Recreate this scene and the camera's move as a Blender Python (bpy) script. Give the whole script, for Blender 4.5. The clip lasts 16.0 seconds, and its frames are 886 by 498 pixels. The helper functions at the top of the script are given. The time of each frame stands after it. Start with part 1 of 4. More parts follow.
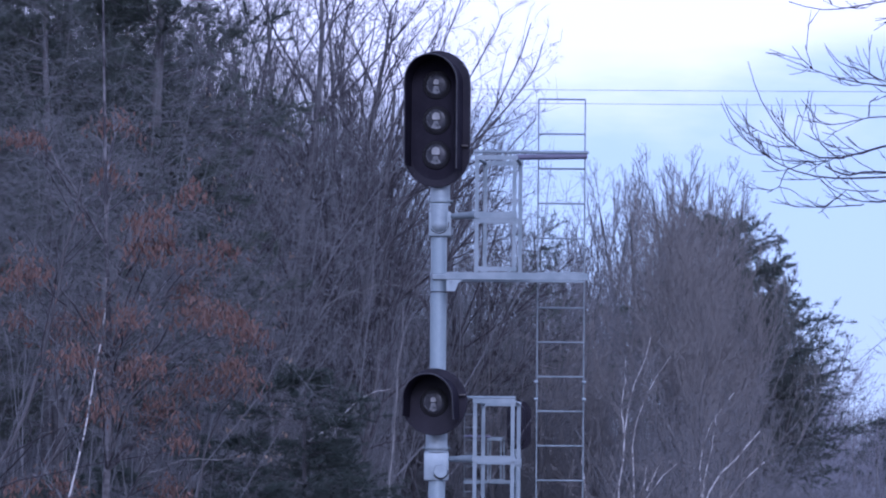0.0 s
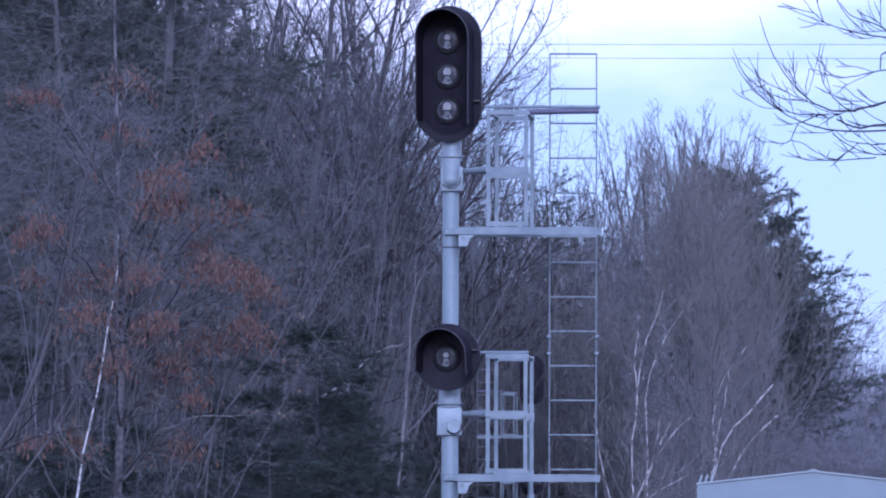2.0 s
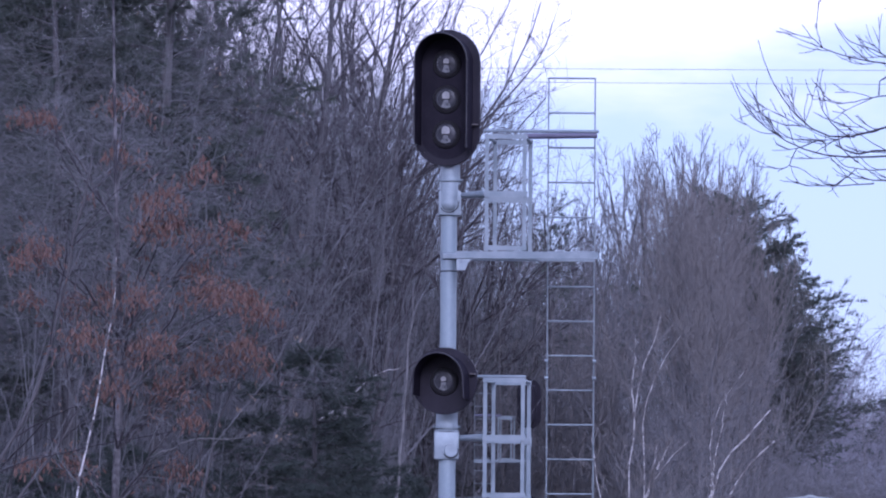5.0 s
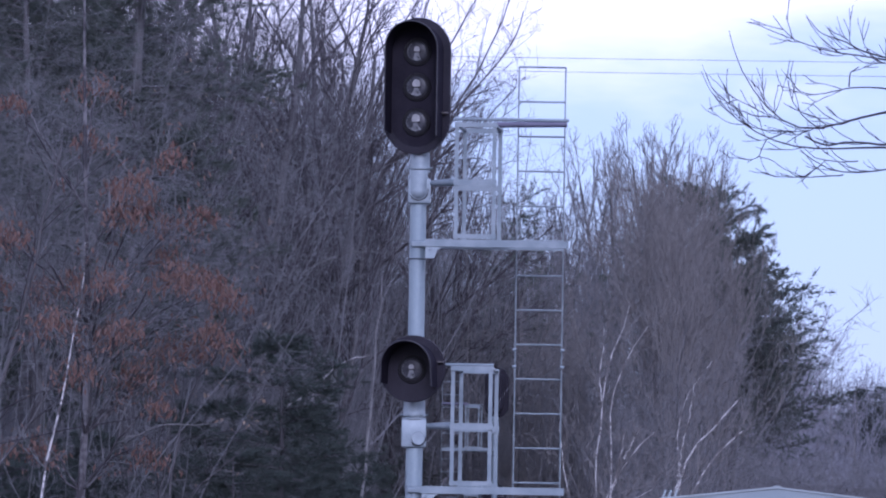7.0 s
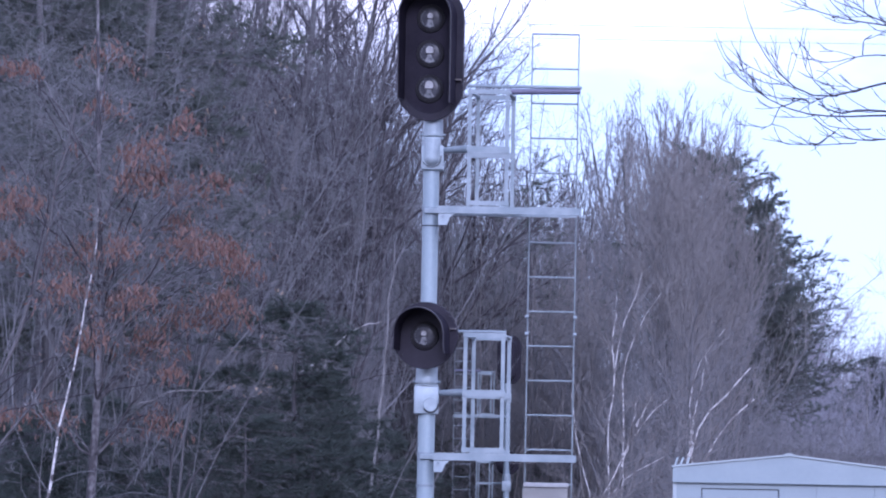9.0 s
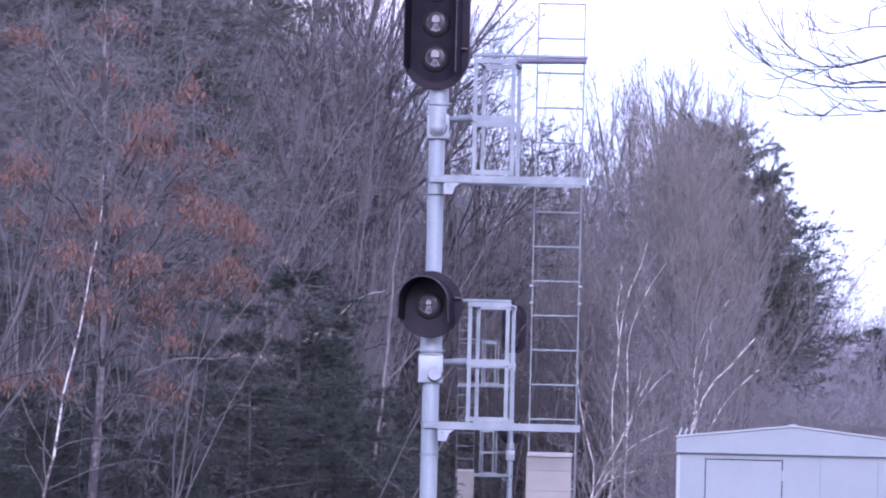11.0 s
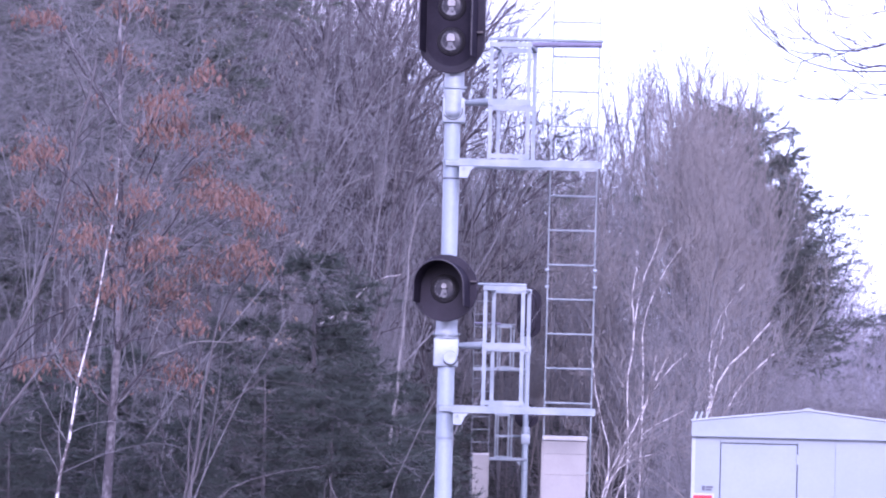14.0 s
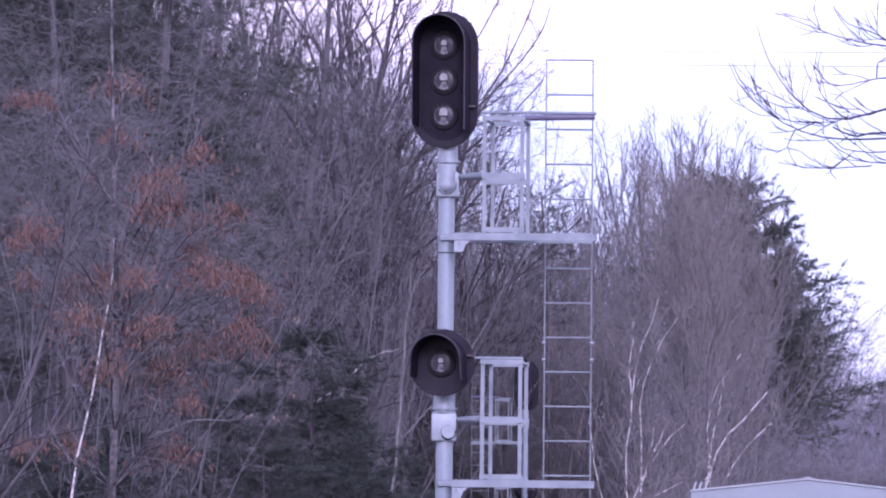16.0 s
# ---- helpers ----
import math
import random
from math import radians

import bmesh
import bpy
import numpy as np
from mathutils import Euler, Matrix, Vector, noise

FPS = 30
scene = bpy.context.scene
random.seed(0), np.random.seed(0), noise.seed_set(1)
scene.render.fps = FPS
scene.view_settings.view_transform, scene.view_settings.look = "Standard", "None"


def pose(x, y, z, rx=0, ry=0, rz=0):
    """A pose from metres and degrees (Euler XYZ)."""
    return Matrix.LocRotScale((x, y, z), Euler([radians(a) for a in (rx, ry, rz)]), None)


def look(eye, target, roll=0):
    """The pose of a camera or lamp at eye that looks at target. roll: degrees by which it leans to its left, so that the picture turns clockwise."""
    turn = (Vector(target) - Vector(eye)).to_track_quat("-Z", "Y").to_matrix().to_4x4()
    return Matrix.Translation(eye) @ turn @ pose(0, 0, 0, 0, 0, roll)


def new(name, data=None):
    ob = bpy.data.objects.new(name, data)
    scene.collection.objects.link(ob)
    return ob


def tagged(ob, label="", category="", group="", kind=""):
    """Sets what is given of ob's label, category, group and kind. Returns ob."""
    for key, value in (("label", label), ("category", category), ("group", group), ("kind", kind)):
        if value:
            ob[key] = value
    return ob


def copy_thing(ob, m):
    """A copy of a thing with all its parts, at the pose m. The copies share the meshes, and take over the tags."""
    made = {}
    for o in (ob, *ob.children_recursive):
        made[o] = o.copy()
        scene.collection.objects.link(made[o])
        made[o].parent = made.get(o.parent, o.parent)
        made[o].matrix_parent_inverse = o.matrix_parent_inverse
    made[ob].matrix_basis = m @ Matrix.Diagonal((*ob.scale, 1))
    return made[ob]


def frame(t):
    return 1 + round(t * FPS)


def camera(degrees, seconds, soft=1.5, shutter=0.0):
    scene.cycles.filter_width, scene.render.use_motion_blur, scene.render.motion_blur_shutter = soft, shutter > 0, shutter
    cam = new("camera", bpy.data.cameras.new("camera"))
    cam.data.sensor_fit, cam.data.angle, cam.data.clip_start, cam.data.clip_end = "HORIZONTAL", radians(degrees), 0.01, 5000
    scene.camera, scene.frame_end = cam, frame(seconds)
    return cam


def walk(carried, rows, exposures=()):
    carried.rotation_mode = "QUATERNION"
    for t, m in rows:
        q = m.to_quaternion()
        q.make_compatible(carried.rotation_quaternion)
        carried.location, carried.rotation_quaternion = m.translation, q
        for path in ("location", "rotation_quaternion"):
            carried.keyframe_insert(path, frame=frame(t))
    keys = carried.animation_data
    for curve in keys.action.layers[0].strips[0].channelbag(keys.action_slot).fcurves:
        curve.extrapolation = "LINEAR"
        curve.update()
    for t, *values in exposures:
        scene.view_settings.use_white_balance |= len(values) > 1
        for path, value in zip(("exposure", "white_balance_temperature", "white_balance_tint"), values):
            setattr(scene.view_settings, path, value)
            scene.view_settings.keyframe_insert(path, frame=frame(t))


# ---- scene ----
# Camera: one long lens, held by hand at eye height; it only turns.
cam = camera(10.0, 16.0, soft=2.1)
# seconds, turn to the right, tilt upwards, lean (degrees)
ROWS = [
    (0, 0.085, 4.064, 0.500),
    (0.5, 0.119, 4.010, 0.255),
    (1, 0.019, 3.965, 0.029),
    (1.5, -0.025, 4.061, 0.084),
    (2, -0.049, 3.557, 0.196),
    (2.5, -0.050, 3.236, 0.184),
    (3, -0.167, 3.357, 0.066),
    (3.5, -0.333, 3.975, 0.192),
    (4, -0.222, 3.872, 0.542),
    (4.2, 0.027, 3.795, 0.345),
    (6.3, 0.118, 3.894, 0.941),
    (6.5, 0.448, 3.840, 0.836),
    (7, 0.326, 3.695, 0.938),
    (7.5, 0.020, 3.417, 0.751),
    (8, -0.384, 3.380, 1.021),
    (8.2, -0.039, 3.405, 1.047),
    (10.3, 0.320, 3.129, 1.057),
    (10.5, 0.354, 3.185, 1.012),
    (11, 0.137, 2.965, 1.410),
    (11.5, 0.106, 2.644, 1.309),
    (12, 0.085, 2.521, 1.632),
    (12.5, 0.103, 2.801, 1.516),
    (13, -0.010, 2.582, 1.685),
    (13.5, -0.113, 2.673, 1.667),
    (14, -0.033, 2.775, 1.479),
    (14.5, -0.137, 3.239, 0.928),
    (15, -0.229, 4.015, 0.880),
    (15.5, -0.300, 3.781, 0.869),
    (16, 0.002, 3.619, 0.541),
]
EXPOSURES = [
    (0.0, 0.07, 4790, 32), (1.0, 0.14, 4760, 33), (2.0, 0.23, 4710, 32), (3.0, 0.64, 4490, 31), (3.5, 0.65, 4490, 32), (4.2, 0.4, 4870, 38), (6.3, 0.16, 5080, 33), (7.0, 0.13, 5070, 33), (8.2, 0.70, 4990, 30),
    (10.3, 0.73, 5220, 42), (11.5, 1.25, 5460, 48), (13.0, 1.46, 5420, 53), (14.0, 1.50, 5360, 53), (15.0, 0.93, 5430, 54), (15.5, 0.69, 5460, 54), (16.0, 0.70, 5520, 54)]
walk(cam, [(t, pose(0, 0, 1.6, 90 + up, 0, -right) @ pose(0, 0, 0, 0, 0, lean)) for t, right, up, lean in ROWS], EXPOSURES)

# ---- light: a bright overcast winter sky, weak broad sun behind the viewer ----
SUN_UP, SUN_TURN = radians(24), radians(174)
world = bpy.data.worlds.new("winter_sky")
scene.world = world
world.use_nodes = True
wn, wl = world.node_tree.nodes, world.node_tree.links
wn.clear()


def wnode(kind, **values):
    n = wn.new(kind)
    for key, value in values.items():
        n.inputs[key].default_value = value
    return n


sky = wn.new("ShaderNodeTexSky")
sky.sky_type = "NISHITA"
sky.sun_disc = False
sky.sun_elevation, sky.sun_rotation = SUN_UP, SUN_TURN
sky.air_density, sky.dust_density, sky.ozone_density = 1.0, 1.2, 2.0
sky_gain = wn.new("ShaderNodeVectorMath")
sky_gain.operation = "SCALE"
sky_gain.inputs["Scale"].default_value = 0.10
wl.new(sky.outputs[0], sky_gain.inputs[0])
coords = wn.new("ShaderNodeTexCoord")
stretch = wn.new("ShaderNodeMapping")
stretch.inputs["Scale"].default_value = (1.0, 1.0, 3.2)
wl.new(coords.outputs["Generated"], stretch.inputs["Vector"])
puffs = wnode("ShaderNodeTexNoise", Scale=7.0, Detail=6.0, Roughness=0.55)
wl.new(stretch.outputs[0], puffs.inputs["Vector"])
split = wn.new("ShaderNodeSeparateXYZ")
wl.new(coords.outputs["Generated"], split.inputs[0])
rise = wn.new("ShaderNodeMapRange")
rise.inputs["From Min"].default_value, rise.inputs["From Max"].default_value = 0.06, 0.125
rise.inputs["To Min"].default_value, rise.inputs["To Max"].default_value = -0.28, 0.24
wl.new(split.outputs["Z"], rise.inputs["Value"])
cover = wn.new("ShaderNodeMath")
wl.new(puffs.outputs["Fac"], cover.inputs[0])
wl.new(rise.outputs[0], cover.inputs[1])
clear = wn.new("ShaderNodeMapRange")  # broken cloud low down, clear blue overhead
clear.inputs["From Min"].default_value, clear.inputs["From Max"].default_value = 0.20, 0.60
clear.inputs["To Min"].default_value, clear.inputs["To Max"].default_value = 0.0, 0.40
wl.new(split.outputs["Z"], clear.inputs["Value"])
broken = wn.new("ShaderNodeMath")
broken.operation = "SUBTRACT"
wl.new(cover.outputs[0], broken.inputs[0])
wl.new(clear.outputs[0], broken.inputs[1])
edge = wn.new("ShaderNodeMapRange")
edge.interpolation_type = "SMOOTHSTEP"
edge.inputs["From Min"].default_value, edge.inputs["From Max"].default_value = 0.36, 0.64
wl.new(broken.outputs[0], edge.inputs["Value"])
blue = wn.new("ShaderNodeMix")
blue.data_type = "RGBA"
blue.inputs["Factor"].default_value = 0.6
blue.inputs["B"].default_value = (0.74, 0.85, 1.0, 1)
wl.new(sky_gain.outputs[0], blue.inputs["A"])
cloud = wn.new("ShaderNodeMix")
cloud.data_type = "RGBA"
cloud.inputs["B"].default_value = (1.15, 1.12, 1.14, 1)
wl.new(edge.outputs[0], cloud.inputs["Factor"])
wl.new(blue.outputs["Result"], cloud.inputs["A"])
back = wnode("ShaderNodeBackground", Strength=0.95)
wl.new(cloud.outputs["Result"], back.inputs["Color"])
wout = wn.new("ShaderNodeOutputWorld")
wl.new(back.outputs[0], wout.inputs["Surface"])

sun = new("sun", bpy.data.lights.new("sun", "SUN"))
sun.data.energy, sun.data.angle, sun.data.color = 1.1, radians(20), (1.0, 0.97, 0.93)
sun.matrix_world = look((math.sin(SUN_TURN) * 50, math.cos(SUN_TURN) * 50, 50 * math.tan(SUN_UP)), (0, 0, 0))


# ---- materials ----
def surface(name, color, second=None, scale=8.0, rough=0.7, metal=0.0, bump=0.0, fine=60.0, island=0.0, spec=0.5, stretch_z=1.0, lo=0.35, hi=0.65, thin=0.0):
    """A surface whose colour wanders between two tones at a coarse and a fine scale, with fine relief."""
    m = bpy.data.materials.new(name)
    m.use_nodes = True
    n, l = m.node_tree.nodes, m.node_tree.links
    b = n["Principled BSDF"]
    b.inputs["Roughness"].default_value, b.inputs["Metallic"].default_value = rough, metal
    b.inputs["Specular IOR Level"].default_value = spec
    second = second or tuple(c * 0.75 for c in color)
    tc = n.new("ShaderNodeTexCoord")
    mp = n.new("ShaderNodeMapping")
    mp.inputs["Scale"].default_value = (1, 1, stretch_z)
    l.new(tc.outputs["Object"], mp.inputs["Vector"])
    big, small = n.new("ShaderNodeTexNoise"), n.new("ShaderNodeTexNoise")
    for t, s in ((big, scale), (small, fine)):
        t.inputs["Scale"].default_value, t.inputs["Detail"].default_value = s, 4.0
        l.new(mp.outputs[0], t.inputs["Vector"])
    add = n.new("ShaderNodeMath")
    add.operation = "MULTIPLY_ADD"
    l.new(small.outputs["Fac"], add.inputs[0])
    add.inputs[1].default_value = 0.4
    l.new(big.outputs["Fac"], add.inputs[2])
    ramp = n.new("ShaderNodeMapRange")
    ramp.inputs["From Min"].default_value, ramp.inputs["From Max"].default_value = lo + 0.2, hi + 0.2
    l.new(add.outputs[0], ramp.inputs["Value"])
    value = ramp.outputs[0]
    if island:
        geo = n.new("ShaderNodeNewGeometry")
        mixed = n.new("ShaderNodeMix")
        mixed.inputs["Factor"].default_value = island
        l.new(value, mixed.inputs["A"])
        l.new(geo.outputs["Random Per Island"], mixed.inputs["B"])
        value = mixed.outputs["Result"]
    mix = n.new("ShaderNodeMix")
    mix.data_type = "RGBA"
    mix.inputs["A"].default_value, mix.inputs["B"].default_value = (*color, 1), (*second, 1)
    l.new(value, mix.inputs["Factor"])
    l.new(mix.outputs["Result"], b.inputs["Base Color"])
    if bump:
        bp = n.new("ShaderNodeBump")
        bp.inputs["Strength"].default_value, bp.inputs["Distance"].default_value = bump, 0.02
        l.new(add.outputs[0], bp.inputs["Height"])
        l.new(bp.outputs[0], b.inputs["Normal"])
    if thin:  # thin leaves let some light through
        glow, both = n.new("ShaderNodeBsdfTranslucent"), n.new("ShaderNodeMixShader")
        both.inputs[0].default_value = thin
        l.new(mix.outputs["Result"], glow.inputs["Color"])
        l.new(b.outputs[0], both.inputs[1])
        l.new(glow.outputs[0], both.inputs[2])
        l.new(both.outputs[0], n["Material Output"].inputs["Surface"])
    return m


GALV = surface("galvanised_steel", (0.27, 0.315, 0.34), (0.20, 0.245, 0.27), 6, 0.5, 0.25, 0.05, 90)
POLE = surface("grey_painted_pole", (0.33, 0.395, 0.42), (0.26, 0.32, 0.355), 3, 0.45, 0.15, 0.05, 70, stretch_z=0.35)
LADDER = surface("dull_ladder_steel", (0.29, 0.33, 0.345), (0.20, 0.235, 0.25), 7, 0.55, 0.2, 0.05, 60)
CAST = surface("cast_aluminium", (0.365, 0.425, 0.455), (0.285, 0.335, 0.365), 9, 0.5, 0.2, 0.1, 120)
BLACK = surface("black_enamel", (0.018, 0.0155, 0.024), (0.027, 0.0235, 0.035), 5, 0.5, 0.0, 0.05, 60, spec=0.25)
HOOD = surface("matt_black_hood", (0.017, 0.0145, 0.023), (0.025, 0.022, 0.032), 5, 0.85, 0.0, 0.05, 60, spec=0.05)
BLACK_IN = surface("matt_black_inside", (0.020, 0.0175, 0.026), (0.028, 0.025, 0.035), 5, 0.85, 0.0, 0.05, 60, spec=0.15)
RUBBER = surface("dark_lens_ring", (0.017, 0.016, 0.02), None, 10, 0.5, spec=0.25)
# pale tones for the reflections modelled on the lens glass
LENS_SHEEN = surface("pale_lens_sheen", (0.23, 0.235, 0.245), (0.12, 0.125, 0.135), 30, 0.35, 0.4, 0.0, 90)
LENS_GLINT = surface("white_lens_glint", (0.44, 0.435, 0.43), (0.31, 0.31, 0.31), 30, 0.4)
GUARD = surface("beige_guard_board", (0.315, 0.310, 0.286), (0.280, 0.275, 0.256), 4, 0.65, 0.0, 0.05, 50)
CAP = surface("pale_cap_strip", (0.50, 0.50, 0.49), (0.42, 0.42, 0.41), 6, 0.5, 0.0, 0.05, 50)
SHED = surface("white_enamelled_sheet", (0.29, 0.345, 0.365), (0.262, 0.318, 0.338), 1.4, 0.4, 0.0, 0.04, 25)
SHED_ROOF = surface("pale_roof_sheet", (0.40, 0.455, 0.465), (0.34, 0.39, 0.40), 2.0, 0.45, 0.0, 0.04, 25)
GAP = surface("dark_gap", (0.05, 0.05, 0.06), None, 10, 0.9)
RED = surface("red_notice_board", (0.80, 0.035, 0.05), (0.68, 0.03, 0.045), 4, 0.5)
INK = surface("dark_print", (0.10, 0.03, 0.04), None, 20, 0.6)
STICKER = surface("grey_sticker_print", (0.13, 0.14, 0.17), None, 40, 0.6)
WIRE = surface("weathered_wire", (0.20, 0.20, 0.23), None, 4, 0.6)
BARK = surface("grey_brown_bark", (0.140, 0.134, 0.136), (0.076, 0.072, 0.076), 3, 0.9, 0.0, 0.5, 30, spec=0.2, stretch_z=0.4)
OAK_BARK = surface("mottled_oak_bark", (0.21, 0.20, 0.205), (0.066, 0.061, 0.066), 3, 0.9, 0.0, 0.5, 20, spec=0.2, stretch_z=0.6, lo=0.38, hi=0.54)
BARK_PALE = surface("pale_grey_bark", (0.25, 0.242, 0.238), (0.13, 0.126, 0.126), 4, 0.85, 0.0, 0.4, 35, spec=0.2)
BIRCH_OLD = surface("peeling_birch_bark", (0.62, 0.60, 0.58), (0.12, 0.108, 0.108), 3.4, 0.75, 0.0, 0.3, 16, spec=0.3, stretch_z=1.6, lo=0.43, hi=0.53)
BIRCH = surface("white_birch_bark", (0.64, 0.62, 0.60), (0.20, 0.185, 0.18), 4.2, 0.75, 0.0, 0.3, 20, spec=0.3, stretch_z=1.5, lo=0.43, hi=0.60)
TWIG = surface("bare_twig_bark", (0.215, 0.212, 0.216), (0.118, 0.115, 0.120), 0.7, 0.85, 0.0, 0.0, 6, island=0.6, spec=0.3)
TWIG_PALE = surface("straw_twig_bark", (0.270, 0.252, 0.236), (0.146, 0.138, 0.136), 0.8, 0.85, 0.0, 0.0, 6, island=0.6, spec=0.3)
LIMB = surface("near_black_limb_bark", (0.060, 0.050, 0.058), (0.036, 0.030, 0.036), 6, 0.85, 0.0, 0.2, 40, spec=0.2)
TWIG_DARK = surface("dark_twig_bark", (0.088, 0.080, 0.086), (0.052, 0.047, 0.052), 2, 0.85, 0.0, 0.0, 20, spec=0.2)
NEEDLE = surface("pine_needles", (0.096, 0.114, 0.098), (0.118, 0.134, 0.114), 0.9, 0.75, 0.0, 0.0, 8, island=0.4, spec=0.2, thin=0.4)
NEEDLE_DARK = surface("hemlock_needles", (0.074, 0.090, 0.080), (0.094, 0.110, 0.096), 0.9, 0.8, 0.0, 0.0, 8, island=0.4, spec=0.2, thin=0.45)
LEAF = surface("dry_oak_leaf", (0.140, 0.076, 0.062), (0.235, 0.152, 0.120), 1.2, 0.75, 0.0, 0.0, 10, island=0.75, spec=0.3)
TAN = surface("tan_dry_leaf", (0.40, 0.31, 0.22), (0.24, 0.16, 0.12), 1.5, 0.75, 0.0, 0.0, 10, island=0.8, spec=0.3)
LITTER = surface("leaf_litter", (0.105, 0.093, 0.092), (0.058, 0.052, 0.054), 0.35, 0.95, 0.0, 0.6, 5, spec=0.1)
# pale and bluish: distance haze painted into the twig colour
HAZED_WOOD = surface("haze_tinted_twigs", (0.29, 0.287, 0.315), (0.22, 0.218, 0.242), 0.15, 0.9, 0.0, 0.0, 1.5, island=0.5, spec=0.2)


# ---- mesh helpers ----
def part(name, bm, material, parent, label=""):
    """Links a bmesh as one mesh object under a thing or a part."""
    me = bpy.data.meshes.new(name)
    bm.to_mesh(me)
    bm.free()
    me.materials.append(material)
    ob = new(name, me)
    if parent is not None:
        ob.parent = parent
    return tagged(ob, label)


def tri_part(name, verts, tris, material, parent, label="", smooth=False):
    """Links arrays of vertices and triangles as one mesh object."""
    verts, tris = np.asarray(verts, np.float32).reshape(-1, 3), np.asarray(tris, np.int32).reshape(-1, 3)
    me = bpy.data.meshes.new(name)
    me.vertices.add(len(verts))
    me.vertices.foreach_set("co", verts.ravel())
    me.loops.add(len(tris) * 3)
    me.loops.foreach_set("vertex_index", tris.ravel())
    me.polygons.add(len(tris))
    me.polygons.foreach_set("loop_start", np.arange(0, len(tris) * 3, 3, dtype=np.int32))
    me.polygons.foreach_set("use_smooth", np.full(len(tris), smooth))
    me.update(calc_edges=True)
    me.materials.append(material)
    ob = new(name, me)
    if parent is not None:
        ob.parent = parent
    return tagged(ob, label)


def thing(name, m, label, category, group=""):
    ob = new(name)
    ob.empty_display_size = 0.2
    ob.matrix_basis = m
    return tagged(ob, label, category, group)


def box(bm, x0, x1, y0, y1, z0, z1, bevel=0.0):
    made = bmesh.ops.create_cube(bm, size=1.0, matrix=Matrix.Translation(((x0 + x1) / 2, (y0 + y1) / 2, (z0 + z1) / 2)) @ Matrix.Diagonal((x1 - x0, y1 - y0, z1 - z0, 1)))
    if bevel:
        bmesh.ops.bevel(bm, geom=list({e for v in made["verts"] for e in v.link_edges}), offset=bevel, segments=2, affect="EDGES", profile=0.5)
    return bm


def rod(bm, a, b, r0, r1=None, sides=16):
    a, b = Vector(a), Vector(b)
    turn = (b - a).to_track_quat("Z", "Y").to_matrix().to_4x4()
    bmesh.ops.create_cone(bm, cap_ends=True, segments=sides, radius1=r0, radius2=r0 if r1 is None else r1, depth=(b - a).length, matrix=Matrix.Translation((a + b) / 2) @ turn)
    return bm


def channel(bm, x0, x1, y, z0, z1, deep, web=0.012):
    """A steel channel along x: one profile with a web and two flanges."""
    s = 1 if deep > 0 else -1
    prof = [(y, z0), (y + deep, z0), (y + deep, z0 + web), (y + s * web, z0 + web), (y + s * web, z1 - web), (y + deep, z1 - web), (y + deep, z1), (y, z1)]
    ends = [[bm.verts.new((x, a, b)) for a, b in prof] for x in (x0, x1)]
    for k in range(8):
        bm.faces.new((ends[0][k], ends[0][(k + 1) % 8], ends[1][(k + 1) % 8], ends[1][k]))
    for e in ends:
        bm.faces.new(e)
    bmesh.ops.recalc_face_normals(bm, faces=bm.faces)
    return bm


def smooth(ob, angle=40):
    ob.data.polygons.foreach_set("use_smooth", np.ones(len(ob.data.polygons), bool))
    ob.data.set_sharp_from_angle(angle=radians(angle))
    return ob


def tubes(P, R, k):
    """Tubes of k sides along m lines of n points: P (m, n, 3), R (m, n)."""
    P, R = np.asarray(P, float), np.asarray(R, float)
    m, n, _ = P.shape
    T = np.gradient(P, axis=1)
    T /= np.linalg.norm(T, axis=2, keepdims=True) + 1e-9
    ref = np.where(np.abs(T[:, :1, 2:3]) < 0.9, np.array([0.0, 0, 1]), np.array([1.0, 0, 0]))
    A = np.cross(T, ref)
    A /= np.linalg.norm(A, axis=2, keepdims=True) + 1e-9
    B = np.cross(T, A)
    ang = np.arange(k) * 2 * np.pi / k
    V = P[:, :, None] + R[:, :, None, None] * (np.cos(ang)[:, None] * A[:, :, None] + np.sin(ang)[:, None] * B[:, :, None])
    i = np.arange(m)[:, None, None] * n * k + np.arange(n - 1)[None, :, None] * k + np.arange(k)[None, None]
    j = np.arange(m)[:, None, None] * n * k + np.arange(n - 1)[None, :, None] * k + (np.arange(k)[None, None] + 1) % k
    F = np.stack([np.stack([i, j, j + k], -1), np.stack([i, j + k, i + k], -1)], 3)
    return V.reshape(-1, 3), F.reshape(-1, 3)


def spikes(rng, start, way, length, radius):
    """The finest twigs: slim three-sided spikes."""
    side = unit(np.cross(way, rng.normal(0, 1, way.shape)))
    other = np.cross(way, side)
    r = radius[:, None]
    V = np.stack([start + side * r, start + (-0.5 * side + 0.87 * other) * r, start + (-0.5 * side - 0.87 * other) * r, start + way * length[:, None]], 1).reshape(-1, 3)
    i = np.arange(len(start))[:, None] * 4
    return V, np.concatenate([i + [0, 1, 3], i + [1, 2, 3], i + [2, 0, 3]], 1).reshape(-1, 3)


def joined(pieces):
    vs, fs, at = [], [], 0
    for v, f in pieces:
        vs.append(v)
        fs.append(f + at)
        at += len(v)
    return np.concatenate(vs), np.concatenate(fs)


def unit(v):
    return v / (np.linalg.norm(v, axis=-1, keepdims=True) + 1e-9)


